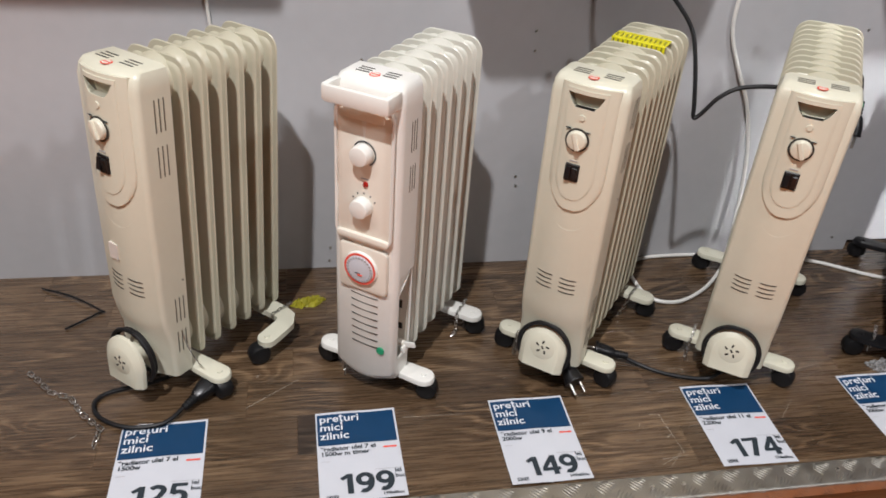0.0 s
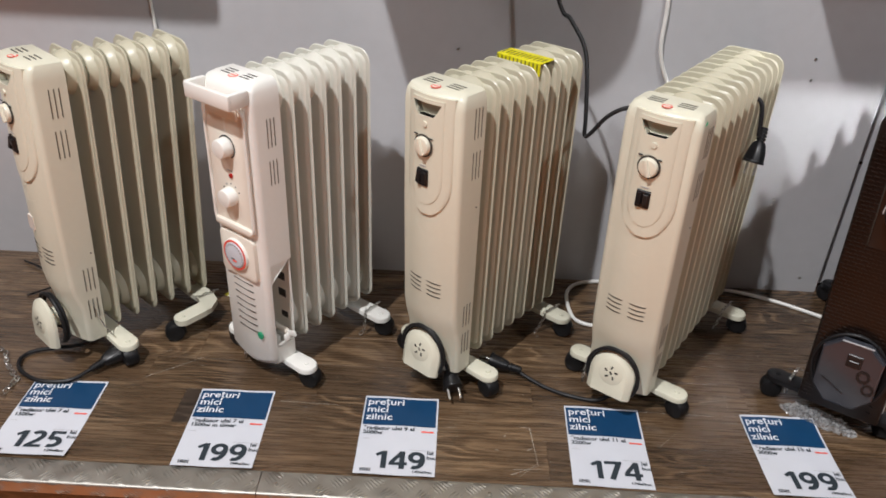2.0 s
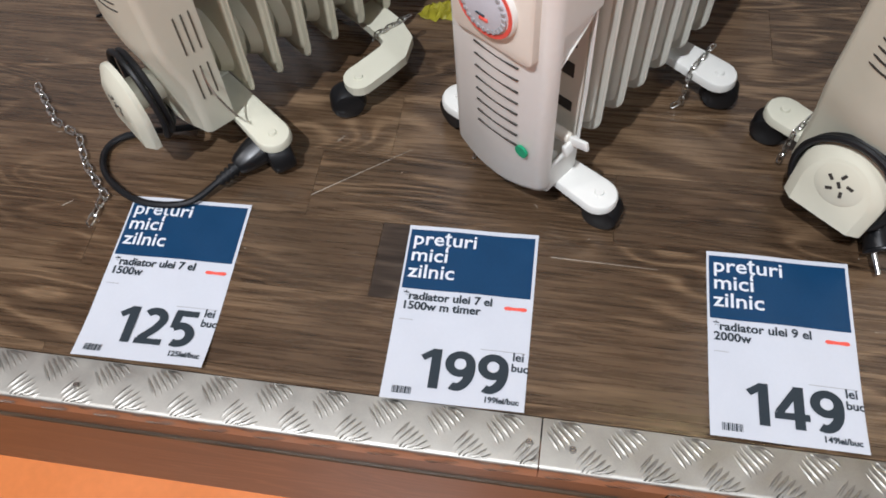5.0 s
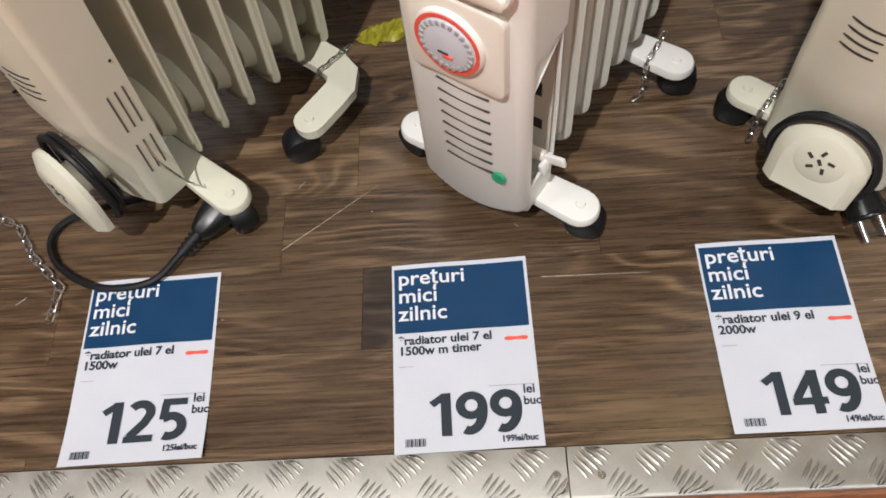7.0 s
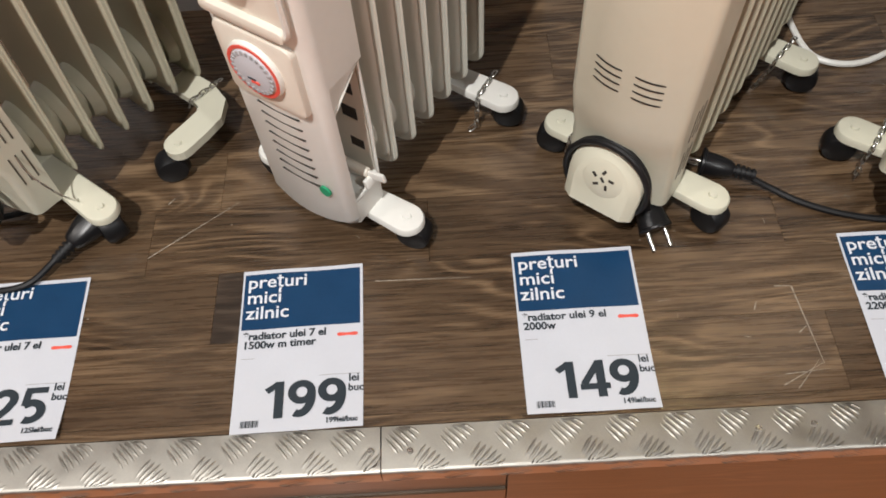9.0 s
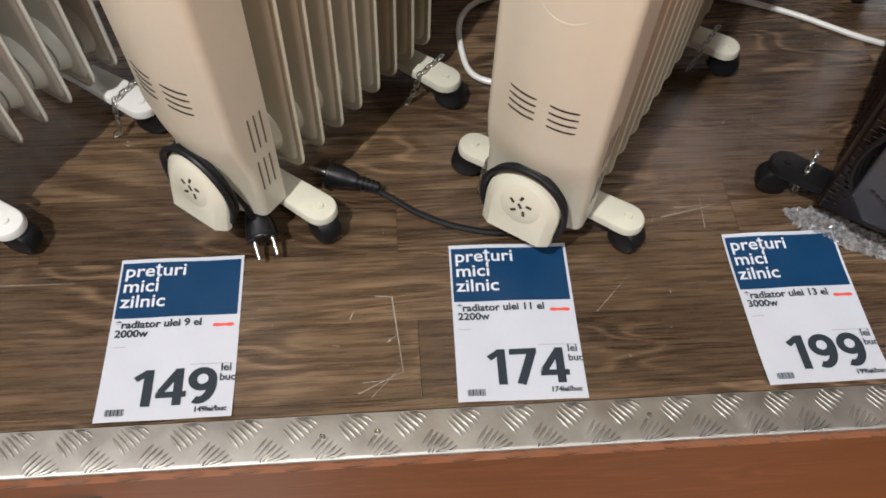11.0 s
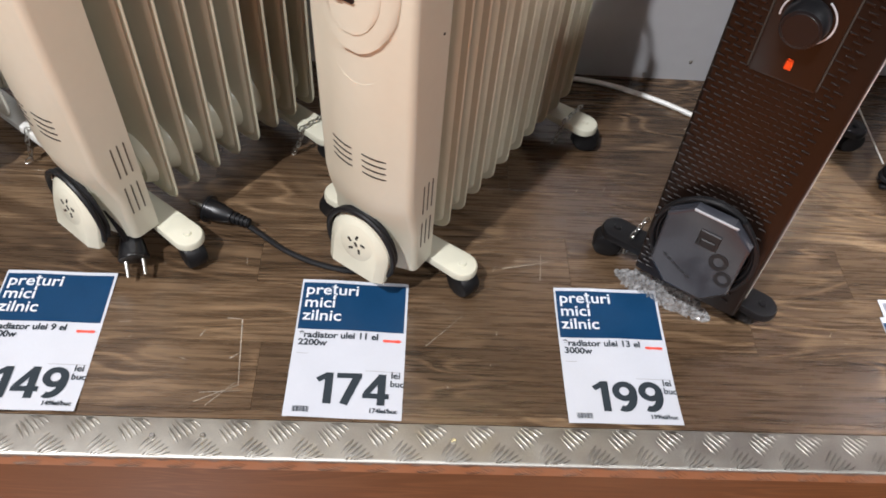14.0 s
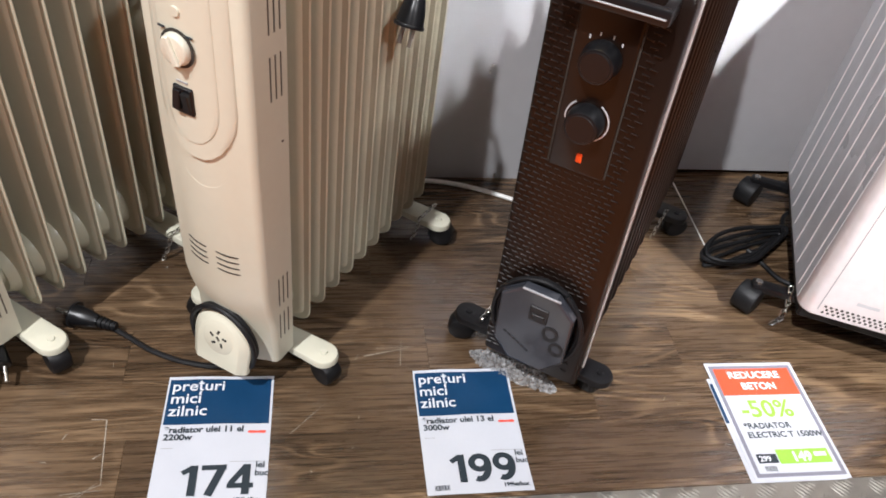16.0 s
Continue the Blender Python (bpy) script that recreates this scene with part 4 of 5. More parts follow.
    for k in range(6):
        part("print_bar", box(-0.038 + 0.007 * k, -0.033 + 0.007 * k, -0.0346, -0.0335, 0.146 - 0.004 * k, 0.150 - 0.004 * k), BLACK, keep)
    loop = []
    for t in range(3):
        for k in range(12):
            a = math.radians(360 * k / 12 + 90)
            loop.append(((0.056 + 0.004 * t) * math.cos(a), -0.006 - 0.006 * t, 0.170 + (0.070 + 0.004 * t) * math.sin(a)))
    part("power_cord", tube(loop, 0.0036, 8, 3), RUBBER, th, smooth=True)
    f0 = fin_mesh(w - 0.004, 0.075, top - 0.006, BROWN_FIN, th)
    f0.location.y = 0.09
    for k in range(1, 12):
        again(f0, Matrix.Translation((0, 0.09 + 0.038 * k, 0)))
    for z in (0.125, 0.62):
        part("oil_pipe", cyl(0.026, 0.026, 0.44, 20, pose(0, D - 0.002, z, -90, 0, 0)), BROWN_FIN, th, smooth=True)
    for o in th.children:
        o.matrix_basis = pose(0.015, 0, 0, 0, -2.0, 0) @ o.matrix_basis
    plain_feet(th, 0.053, 0.505, 0.111, BLACK, turns=(120, 200, 40, 150))
    return th


dark_heater(H5)


def white_convector(m):
    """White closed-sided heater: pale front with a row of holes, satin grey ridged side, black castered feet."""
    th = tagged(empty("convector_heater", m), "white closed heater with ribbed satin side and black casters", "heater", "oil heaters on the stand")
    pts = rrect(0.26, 0.44, 0.026, 8, 0.13, 0.22)
    part("body", loft([[(x + (0.13 - x) * i, y + (0.22 - y) * i, z) for x, y in pts] for z, i in ((0.080, 0.05), (0.082, 0.025), (0.088, 0), (0.66, 0), (0.67, 0.03))]), PINK_WHITE, th, smooth=True)
    part("side_panel", box(-0.0012, 0.003, 0.028, 0.432, 0.090, 0.665, 0.001), GREY_SIDE, th, "satin grey side sheet")
    part("base", box(0.008, 0.252, 0.014, 0.426, 0.060, 0.084, 0.004), BLACK, th)
    rib = None
    for k in range(7):
        y = 0.050 + 0.055 * k
        if rib is None:
            rib = part("side_rib", box(-0.0028, 0, -0.0014, 0.0014, 0.10, 0.655, 0.0008), PINK_WHITE, th)
            rib.location.y = y
        else:
            again(rib, Matrix.Translation((0, y, 0)))
    part("panel_gap", box(0.026, 0.0275, -0.0004, 0.002, 0.10, 0.66), GREY_PRINT, th)
    hole = None
    for r in range(3):
        for k in range(16):
            mm = Matrix.Translation((0.036 + 0.0085 * k + (0.0042 if r % 2 else 0), -0.0002, 0.096 + 0.0065 * r))
            if hole is None:
                hole = part("vent_hole", cyl(0.0023, 0.0023, 0.001, 8, pose(0, 0.0005, 0, 90, 0, 0)), SLOT, th)
                hole.matrix_basis = mm
            else:
                again(hole, mm)
    part("brand_shape", box(0.075, 0.11, -0.0006, 0.001, 0.128, 0.134), GREY_SIDE, th)
    for y in (0.071, 0.396):
        f = part("foot", box(-0.062, 0.14, y - 0.011, y + 0.011, 0.046, 0.062, 0.004, 2), BLACK, th, smooth=True)
        part("rivet", cyl(0.0075, 0.006, 0.004, 16, pose(-0.052, y, 0.061)), STEEL, f, smooth=True)
        w = part("wheel", cyl(0.027, 0.027, 0.038, 30, pose(-0.058, y - 0.004, 0.027, -90, 0, 60) @ pose(0, 0, -0.019), 0.004), RUBBER, th, smooth=True)
        again(f, Matrix.Translation((0.19, 0, 0)))
        again(w, Matrix.Translation((0.33, 0, 0)))
    return th


white_convector(H6)


# ---- price tags ----
def ribbon(points, width, closed=False):
    """A flat strip of even width along a line, mitred at its corners."""
    bm = bmesh.new()
    n = len(points)
    pairs = []
    for k, p in enumerate(points):
        a = Vector(points[k - 1] if k or closed else p)
        c = Vector(points[(k + 1) % n] if k < n - 1 or closed else p)
        p = Vector(p)
        d1, d2 = (p - a), (c - p)
        d1 = d1.normalized() if d1.length else d2.normalized()
        d2 = d2.normalized() if d2.length else d1
        nrm = Vector((-(d1 + d2).y, (d1 + d2).x)).normalized()
        h = width / 2 / max(0.5, nrm.dot(Vector((-d1.y, d1.x))))
        pairs.append((bm.verts.new((*(p + nrm * h), 0)), bm.verts.new((*(p - nrm * h), 0))))
    for a, b in zip(pairs, pairs[1:] + (pairs[:1] if closed else [])):
        bm.faces.new((a[0], a[1], b[1], b[0]))
    return bm


def figure(d, wide=1.0):
    """A bold price figure, about 26 mm wide and 42 mm high."""
    w = 0.0082
    def arc(cx, cy, rx, ry, a0, a1, n=14):
        return [(cx + rx * math.cos(radians(a0 + (a1 - a0) * k / n)), cy + ry * math.sin(radians(a0 + (a1 - a0) * k / n))) for k in range(n + 1)]
    if d == "1":
        strips = [ribbon([(0.0135, 0), (0.0135, 0.042)], 0.0084), ribbon([(0.0016, 0.0312), (0.0128, 0.0395)], 0.0066)]
    elif d == "2":
        strips = [ribbon(arc(0.0122, 0.0298, 0.0090, 0.0086, 145, -30) + [(0.0165, 0.0190), (0.0048, 0.0055)], w), ribbon([(0.0005, 0.0034), (0.0258, 0.0034)], 0.0068)]
    elif d == "4":
        strips = [ribbon([(0.0195, 0), (0.0195, 0.042)], 0.0082), ribbon([(0.0185, 0.0390), (0.0035, 0.0150)], 0.0068), ribbon([(0, 0.0122), (0.0275, 0.0122)], 0.0068)]
    elif d == "5":
        strips = [ribbon([(0.0240, 0.0386), (0.0030, 0.0386)], 0.0068), ribbon([(0.0060, 0.0386), (0.0047, 0.0210)], 0.0070), ribbon([(0.0045, 0.0215)] + arc(0.0115, 0.0140, 0.0100, 0.0102, 95, -118), w)]
    elif d == "7":
        strips = [ribbon([(0, 0.0385), (0.0262, 0.0385)], 0.0070), ribbon([(0.0222, 0.0390), (0.0092, 0)], 0.0086)]
    else:
        strips = [ribbon(arc(0.0130, 0.0284, 0.0092, 0.0098, 0, 342, 19), 0.0078, True), ribbon([(0.0222, 0.0284)] + arc(0.0110, 0.0235, 0.0112, 0.0195, -2, -112), w)]
    for k, strip in enumerate(strips):
        for v in strip.verts:
            v.co.z = 0.00012 * k
            v.co.x *= wide
            v.co.y *= 1.06
    return join(*strips)


def stretch(bm, k):
    for v in bm.verts:
        v.co.x *= k
    return bm


def price_tag(m, curl, label, lines, price, unit, drop=0.0, name="price_tag"):
    """A printed paper sheet lying on the boards; curl lifts its edges, drop lowers the price print."""
    W, H = 0.149, 0.210
    th = tagged(empty(name, m), label, "price tag", "price tags on the boards")

    def z_of(x, y):
        a = curl[0] * max(0, 1 - y / 0.07) ** 2 + curl[1] * max(0, (y - 0.14) / 0.07) ** 2
        return 0.0012 + a + curl[2] * math.sin(math.pi * x / W) * 0.5 + 0.0006 * math.sin(9 * x / W + 5 * y / H)

    def sheet(nm, x0, x1, y0, y1, mat_, up, parent=th, n=(10, 14)):
        lo = grid_strip(x0, x1, y0, y1, n[0], n[1], lambda x, y: z_of(x, y) + up)
        return part(nm, lo, mat_, parent, smooth=True)

    def put(nm, bm, x, y, mat_, up=0.0009):
        for v in bm.verts:
            v.co.x += x
            v.co.y += y
            v.co.z += z_of(v.co.x, v.co.y) + up
        return part(nm, bm, mat_, th)

    sheet("paper", 0, W, 0, H, PAPER, 0)
    sheet("blue_header", 0.0025, W - 0.0035, 0.1285, H - 0.0055, BLUE, 0.0006)
    for k, word in enumerate(("prețuri", "mici", "zilnic")):
        put("headline", stretch(letters(word, 0.0240, 0.0003), 1.10), 0.0065, 0.1850 - 0.0210 * k, WHITE_PRINT, 0.0011)
    for k, row in enumerate(lines):
        tagged(put("product_text", stretch(letters(row, 0.0134, 0.0004), 1.04), 0.006, 0.1155 - 0.0118 * k, DARK_PRINT), kind="stuff")
    lens = bmesh.new()
    lens.faces.new([lens.verts.new((0.0125 * math.cos(a), 0.0025 * math.sin(a) + 0.0008 * math.sin(3 * a), 0)) for a in (2 * math.pi * k / 18 for k in range(18))])
    put("logo_shape", lens, W - 0.0185, 0.1150, RED_PRINT)
    x = 0.0365
    for d in price:
        put("price_digit", figure(d, 1.22), x, 0.0205 - drop, DARK_PRINT)
        x += 0.0264 if d == "1" else 0.0346
    put("unit", letters("lei", 0.0135, 0.0003), W - 0.0168, 0.060 - drop, DARK_PRINT)
    put("unit", letters("buc", 0.0125, 0.0003), W - 0.0173, 0.0480 - drop, DARK_PRINT)
    put("unit_price", letters(unit, 0.0088, 0.0003, "RIGHT"), W - 0.006, 0.0095 - drop * 0.6, DARK_PRINT)
    sheet("print_line", 0.006, 0.021, 0.0905, 0.0913, GREY_PRINT, 0.0006, n=(3, 1))
    sheet("print_line", 0.098, W - 0.004, 0.0690 - drop, 0.0698 - drop, GREY_PRINT, 0.0006, n=(3, 1))
    x = 0.0115
    for k in range(11):
        wd = (0.0007, 0.0013, 0.0007, 0.002)[k % 4]
        sheet("barcode_bar", x, x + wd, 0.0065, 0.0145, DARK_PRINT, 0.0006, n=(1, 1))
        x += wd + 0.0008
    return th


price_tag(pose(-0.262, 0.0535, 0, 0, 0, 1.2), (0.006, 0.0, 0.001), "paper price tag for 125 lei, lifted at one corner", ("*radiator ulei 7 el", "1500w"), "125", "125lei/buc")
price_tag(pose(0.081, 0.051, 0, 0, 0, 1.0), (0.003, 0.001, 0.0), "paper price tag for 199 lei, timer heater", ("*radiator ulei 7 el", "1500w m timer"), "199", "199lei/buc", 0.0050)
price_tag(pose(0.412, 0.056, 0, 0, 0, 0.0), (0.003, 0.001, 0.0), "paper price tag for 149 lei lying flat", ("*radiator ulei 9 el", "2000w"), "149", "149lei/buc", 0.0042)
price_tag(pose(0.812, 0.058, 0, 0, 0, -1.2), (0.001, 0.001, 0.001), "paper price tag for 174 lei lying flat", ("*radiator ulei 11 el", "2200w"), "174", "174lei/buc", 0.0012)
price_tag(pose(1.173, 0.057, 0, 0, 0, 0.2), (0.004, 0.003, 0.001), "paper price tag for 199 lei, slightly curled", ("*radiator ulei 13 el", "3000w"), "199", "199lei/buc", 0.0028)


def discount_tag(m):
    th = tagged(empty("discount_tag", m), "discount sign in red, white and lime green, stacked sheets", "price tag", "price tags on the boards")
    W, H = 0.154, 0.214
    part("under_sheet", box(-0.006, W - 0.008, -0.001, H - 0.03, 0.0005, 0.0012), PAPER, th)
    part("under_print", box(-0.005, W - 0.02, 0.10, H - 0.04, 0.0012, 0.0016), BLUE, th)
    part("paper", box(0, W, 0, H, 0.002, 0.0026), PAPER, th)
    for x0, x1, y0, y1 in ((0.005, 0.011, 0.006, H - 0.006), (W - 0.011, W - 0.005, 0.006, H - 0.006), (0.011, W - 0.011, 0.006, 0.012), (0.011, W - 0.011, H - 0.012, H - 0.006)):
        part("border", box(x0, x1, y0, y1, 0.0026, 0.0030), SIGN_GREY, th)
    part("red_header", box(0.011, W - 0.011, 0.150, H - 0.012, 0.0026, 0.0031), SIGN_RED, th)

    def put(nm, text, size, bold, x, y, mat_, align="LEFT", z=0.0034, width=None):
        bm = letters(text, size, bold, align, width=width)
        bmesh.ops.translate(bm, verts=bm.verts, vec=(x, y, z))
        part(nm, bm, mat_, th)
    put("headline", "REDUCERE", 0.0185, 0.0006, W / 2, 0.183, WHITE_PRINT, "CENTER")
    put("headline", "BETON", 0.0185, 0.0006, W / 2, 0.161, WHITE_PRINT, "CENTER")
    put("discount", "-50%", 0.044, 0.0008, W / 2 - 0.006, 0.109, LIME, "CENTER")
    put("product_line", "*RADIATOR", 0.0145, 0.0003, 0.020, 0.088, DARK_PRINT)
    put("product_line", "ELECTRIC T 1500W", 0.0145, 0.0003, 0.020, 0.072, DARK_PRINT)
    part("price_bar", box(0.052, W - 0.017, 0.027, 0.051, 0.0026, 0.0031), LIME, th)
    put("price", "149", 0.022, 0.0010, 0.074, 0.031, WHITE_PRINT)
    part("price_cents", box(0.112, W - 0.022, 0.038, 0.045, 0.0031, 0.0035), WHITE_PRINT, th)
    part("old_price", box(0.018, 0.050, 0.029, 0.044, 0.0026, 0.0031), DARK_PRINT, th)
    put("old_price_text", "299", 0.0125, 0.0004, 0.021, 0.032, WHITE_PRINT)
    for k in range(8):
        part("barcode_bar", box(0.024 + 0.0024 * k, 0.0252 + 0.0024 * k, 0.0155, 0.024, 0.0026, 0.0029), DARK_PRINT, th)
    return th


discount_tag(pose(1.652, 0.053, 0, 0, 0, -0.6))


# ---- cables, chains and clutter ----
def thing(name, bm, material, label, category, smooth=True, group=""):
    return tagged(part(name, bm, material, smooth=smooth), label, category, group)


def plug(name, m, label):
    """A moulded black mains plug with two round pins; it points along its own x."""
    th = tagged(empty(name, m @ Matrix.Scale(1.18, 4)), label, "plug")
    part("plug_body", loft([[(x, y, z) for y, z in rrect(w_, h_, r_, 5)] for x, w_, h_, r_ in ((-0.034, 0.016, 0.014, 0.006), (-0.030, 0.021, 0.018, 0.007), (-0.016, 0.029, 0.024, 0.010), (-0.003, 0.034, 0.027, 0.013))]), BLACK, th, smooth=True)
    for k in range(4):
        part("relief_rib", cyl(0.0078 - 0.0005 * k, 0.0078 - 0.0005 * k, 0.003, 14, pose(-0.037 - 0.0055 * k, 0, 0, 0, -90, 0)), RUBBER, th, smooth=True)
    part("plug_face", cyl(0.0175, 0.0175, 0.004, 24, pose(-0.003, 0, 0, 0, 90, 0), 0.001), BLACK, th, smooth=True)
    part("strain_relief", cyl(0.0065, 0.0048, 0.030, 14, pose(-0.028, 0, 0, 0, -90, 0)), RUBBER, th, smooth=True)
    for y in (-0.0095, 0.0095):
        part("pin", cyl(0.0024, 0.0022, 0.019, 12, pose(0.002, y, 0, 0, 90, 0)), STEEL, th, smooth=True)
    return th


def aim(p, q, spin=0.0):
    d = Vector(q) - Vector(p)
    return Matrix.Translation(p) @ d.to_track_quat("X", "Z").to_matrix().to_4x4() @ pose(0, 0, 0, spin)


R = 0.0042
thing("loose_cable", tube([(-0.180, 0.366, 0.03), (-0.225, 0.366, 0.012), (-0.273, 0.359, 0.007), (-0.313, 0.345, 0.006), (-0.326, 0.318, 0.006), (-0.308, 0.283, 0.006), (-0.255, 0.253, 0.008), (-0.195, 0.256, 0.009), (-0.163, 0.288, 0.013), (-0.142, 0.307, 0.018)], R, 8, 6), RUBBER, "black power cord looped on the wooden boards", "cable")
plug("power_plug", aim((-0.118, 0.338, 0.024), (-0.098, 0.362, 0.028), 20), "black mains plug under the cream heater")
thing("loose_cable", tube([(0.561, 0.300, 0.10), (0.573, 0.292, 0.07), (0.578, 0.288, 0.05), (0.582, 0.284, 0.04)], R, 8, 6), RUBBER, "short black cord end hanging from the heater", "cable")
plug("power_plug", aim((0.588, 0.272, 0.030), (0.596, 0.245, 0.018), 0), "black mains plug hanging by the cord keeper")
thing("loose_cable", tube([(0.905, 0.275, 0.03), (0.880, 0.280, 0.010), (0.83, 0.294, 0.006), (0.785, 0.315, 0.006), (0.752, 0.338, 0.008), (0.722, 0.355, 0.016)], R, 8, 6), RUBBER, "black power cord running over the boards", "cable")
plug("power_plug", aim((0.668, 0.375, 0.021), (0.640, 0.386, 0.021), 60), "black mains plug lying beside a caster")
thing("hanging_cable", tube([(0.70, 0.68, 0.88), (0.758, 0.62, 0.722), (0.780, 0.60, 0.698), (0.808, 0.56, 0.655), (0.816, 0.53, 0.602), (0.819, 0.50, 0.530), (0.820, 0.49, 0.501), (0.832, 0.487, 0.510), (0.855, 0.480, 0.545), (0.885, 0.470, 0.568), (0.93, 0.455, 0.578), (0.985, 0.44, 0.58)], R, 8, 6), RUBBER, "black cord hanging from above to the heater", "cable")
thing("hanging_cable", tube([(1.09, 0.505, 0.592), (1.115, 0.487, 0.598), (1.135, 0.474, 0.594), (1.141, 0.466, 0.570), (1.142, 0.458, 0.530)], R, 8, 6), RUBBER, "black cord draped over the heater fins", "cable")
plug("power_plug", aim((1.141, 0.450, 0.480), (1.134, 0.440, 0.450), 30), "black mains plug hanging against the fins")
thing("white_cable", tube([(0.985, 0.748, 0.95), (1.0, 0.745, 0.713), (1.004, 0.744, 0.60), (1.04, 0.742, 0.515), (1.09, 0.738, 0.42), (1.125, 0.735, 0.30), (1.14, 0.728, 0.16), (1.135, 0.71, 0.04), (1.10, 0.665, 0.006), (1.02, 0.590, 0.005), (0.937, 0.548, 0.005), (0.878, 0.562, 0.005), (0.862, 0.62, 0.005), (0.868, 0.69, 0.005), (0.91, 0.733, 0.005), (1.0, 0.744, 0.005), (1.10, 0.742, 0.005), (1.20, 0.738, 0.005), (1.303, 0.724, 0.005), (1.40, 0.684, 0.005), (1.50, 0.622, 0.005), (1.60, 0.58, 0.005)], 0.0046, 8, 6), CORD_WHITE, "white cable hanging down the wall and along the boards", "cable")
thing("white_cable", tube([(-0.118, 0.747, 0.95), (-0.104, 0.746, 0.64), (-0.098, 0.746, 0.55), (-0.09, 0.746, 0.40)], 0.0036, 8, 6), CORD_WHITE, "thin white cable hanging on the wall", "cable")
thing("white_strap", tube([(1.735, 0.72, 0.05), (1.75, 0.66, 0.03), (1.766, 0.548, 0.006)], 0.0016, 6, 4), CORD_WHITE, "thin white tie from the dark heater's caster", "cable tie")

BX, BY = 1.840, 0.532
bundle = []
rb = random.Random(6)
for k in range(56):
    a = 2 * math.pi * k / 14
    reach, side = 0.108 - 0.009 * (k // 14 % 2) + 0.005 * math.sin(1.7 * k), 0.008 + 0.0095 * (k // 14) + rb.uniform(-0.004, 0.004)
    u, v = reach * math.cos(a), side * math.sin(a) * (1 - 0.45 * math.cos(a))
    bundle.append((BX + u * 0.93 - v * 0.36, BY + u * 0.36 + v * 0.93, 0.006 + 0.0075 * (k // 14) + 0.004 * max(0, math.cos(a)) + rb.uniform(0, 0.002)))
bundle += [(BX + 0.11, BY + 0.075, 0.03), (BX + 0.15, BY + 0.085, 0.04), (BX + 0.19, BY + 0.07, 0.055)]
thing("folded_cable", tube(bundle, 0.0042, 8, 4), RUBBER, "folded black power cord beside the white heater", "cable")
thing("cord_tail", tube([(1.845, 0.53, 0.012), (1.865, 0.495, 0.006), (1.88, 0.455, 0.006), (1.905, 0.43, 0.012)], 0.0048, 8, 5), RUBBER, "black cord end running under the heater", "cable")

chain("chain", [(-0.461, 0.416, 0.004), (-0.412, 0.362, 0.004), (-0.372, 0.343, 0.004), (-0.346, 0.301, 0.004), (-0.304, 0.259, 0.004), (-0.307, 0.213, 0.004)], "loose steel link chain on the wooden boards")


def local(m, pts):
    return [tuple(m @ Vector(p)) for p in pts]


SMALL = (0.0125, 0.0062, 0.0009)
CH = "thin steel security chain round the caster foot"
chain("security_chain", local(H2, [(0.076, 0.312, 0.057), (0.078, 0.268, 0.057), (0.080, 0.262, 0.045), (0.082, 0.256, 0.012), (0.077, 0.250, 0.006)]), CH, step=0.009, link=SMALL)
chain("security_chain", local(H2, [(-0.070, 0.040, 0.05), (-0.060, 0.036, 0.020), (-0.056, 0.030, 0.006)]), CH, step=0.009, link=SMALL)
chain("security_chain", local(H1, [(0.090, 0.334, 0.056), (0.086, 0.286, 0.056), (0.084, 0.280, 0.046)]), CH, step=0.009, link=SMALL)
chain("security_chain", local(H3, [(0.082, 0.390, 0.057), (0.078, 0.345, 0.057), (0.074, 0.340, 0.03), (0.066, 0.333, 0.006)]), CH, step=0.009, link=SMALL)
chain("security_chain", local(H4, [(0.086, 0.479, 0.057), (0.082, 0.434, 0.057), (0.079, 0.430, 0.03), (0.074, 0.422, 0.006)]), CH, step=0.009, link=SMALL)
chain("security_chain", local(H3, [(-0.078, 0.118, 0.057), (-0.080, 0.070, 0.057), (-0.080, 0.066, 0.03), (-0.078, 0.060, 0.008)]), CH, step=0.009, link=SMALL)
chain("security_chain", local(H4, [(-0.078, 0.120, 0.057), (-0.080, 0.072, 0.057), (-0.082, 0.068, 0.03), (-0.080, 0.060, 0.006)]), CH, step=0.009, link=SMALL)
chain("security_chain", local(H5, [(-0.082, 0.085, 0.060), (-0.085, 0.045, 0.060), (-0.086, 0.040, 0.02)]), CH, step=0.009, link=SMALL)
chain("security_chain", local(H5, [(0.092, 0.485, 0.060), (0.088, 0.47, 0.03), (0.086, 0.465, 0.006)]), CH, step=0.009, link=SMALL)
chain("security_chain", local(H6, [(0.000, 0.066, 0.068), (0.006, 0.058, 0.04), (0.004, 0.05, 0.012), (-0.008, 0.04, 0.006)]), CH, step=0.012, link=(0.017, 0.008, 0.0012))


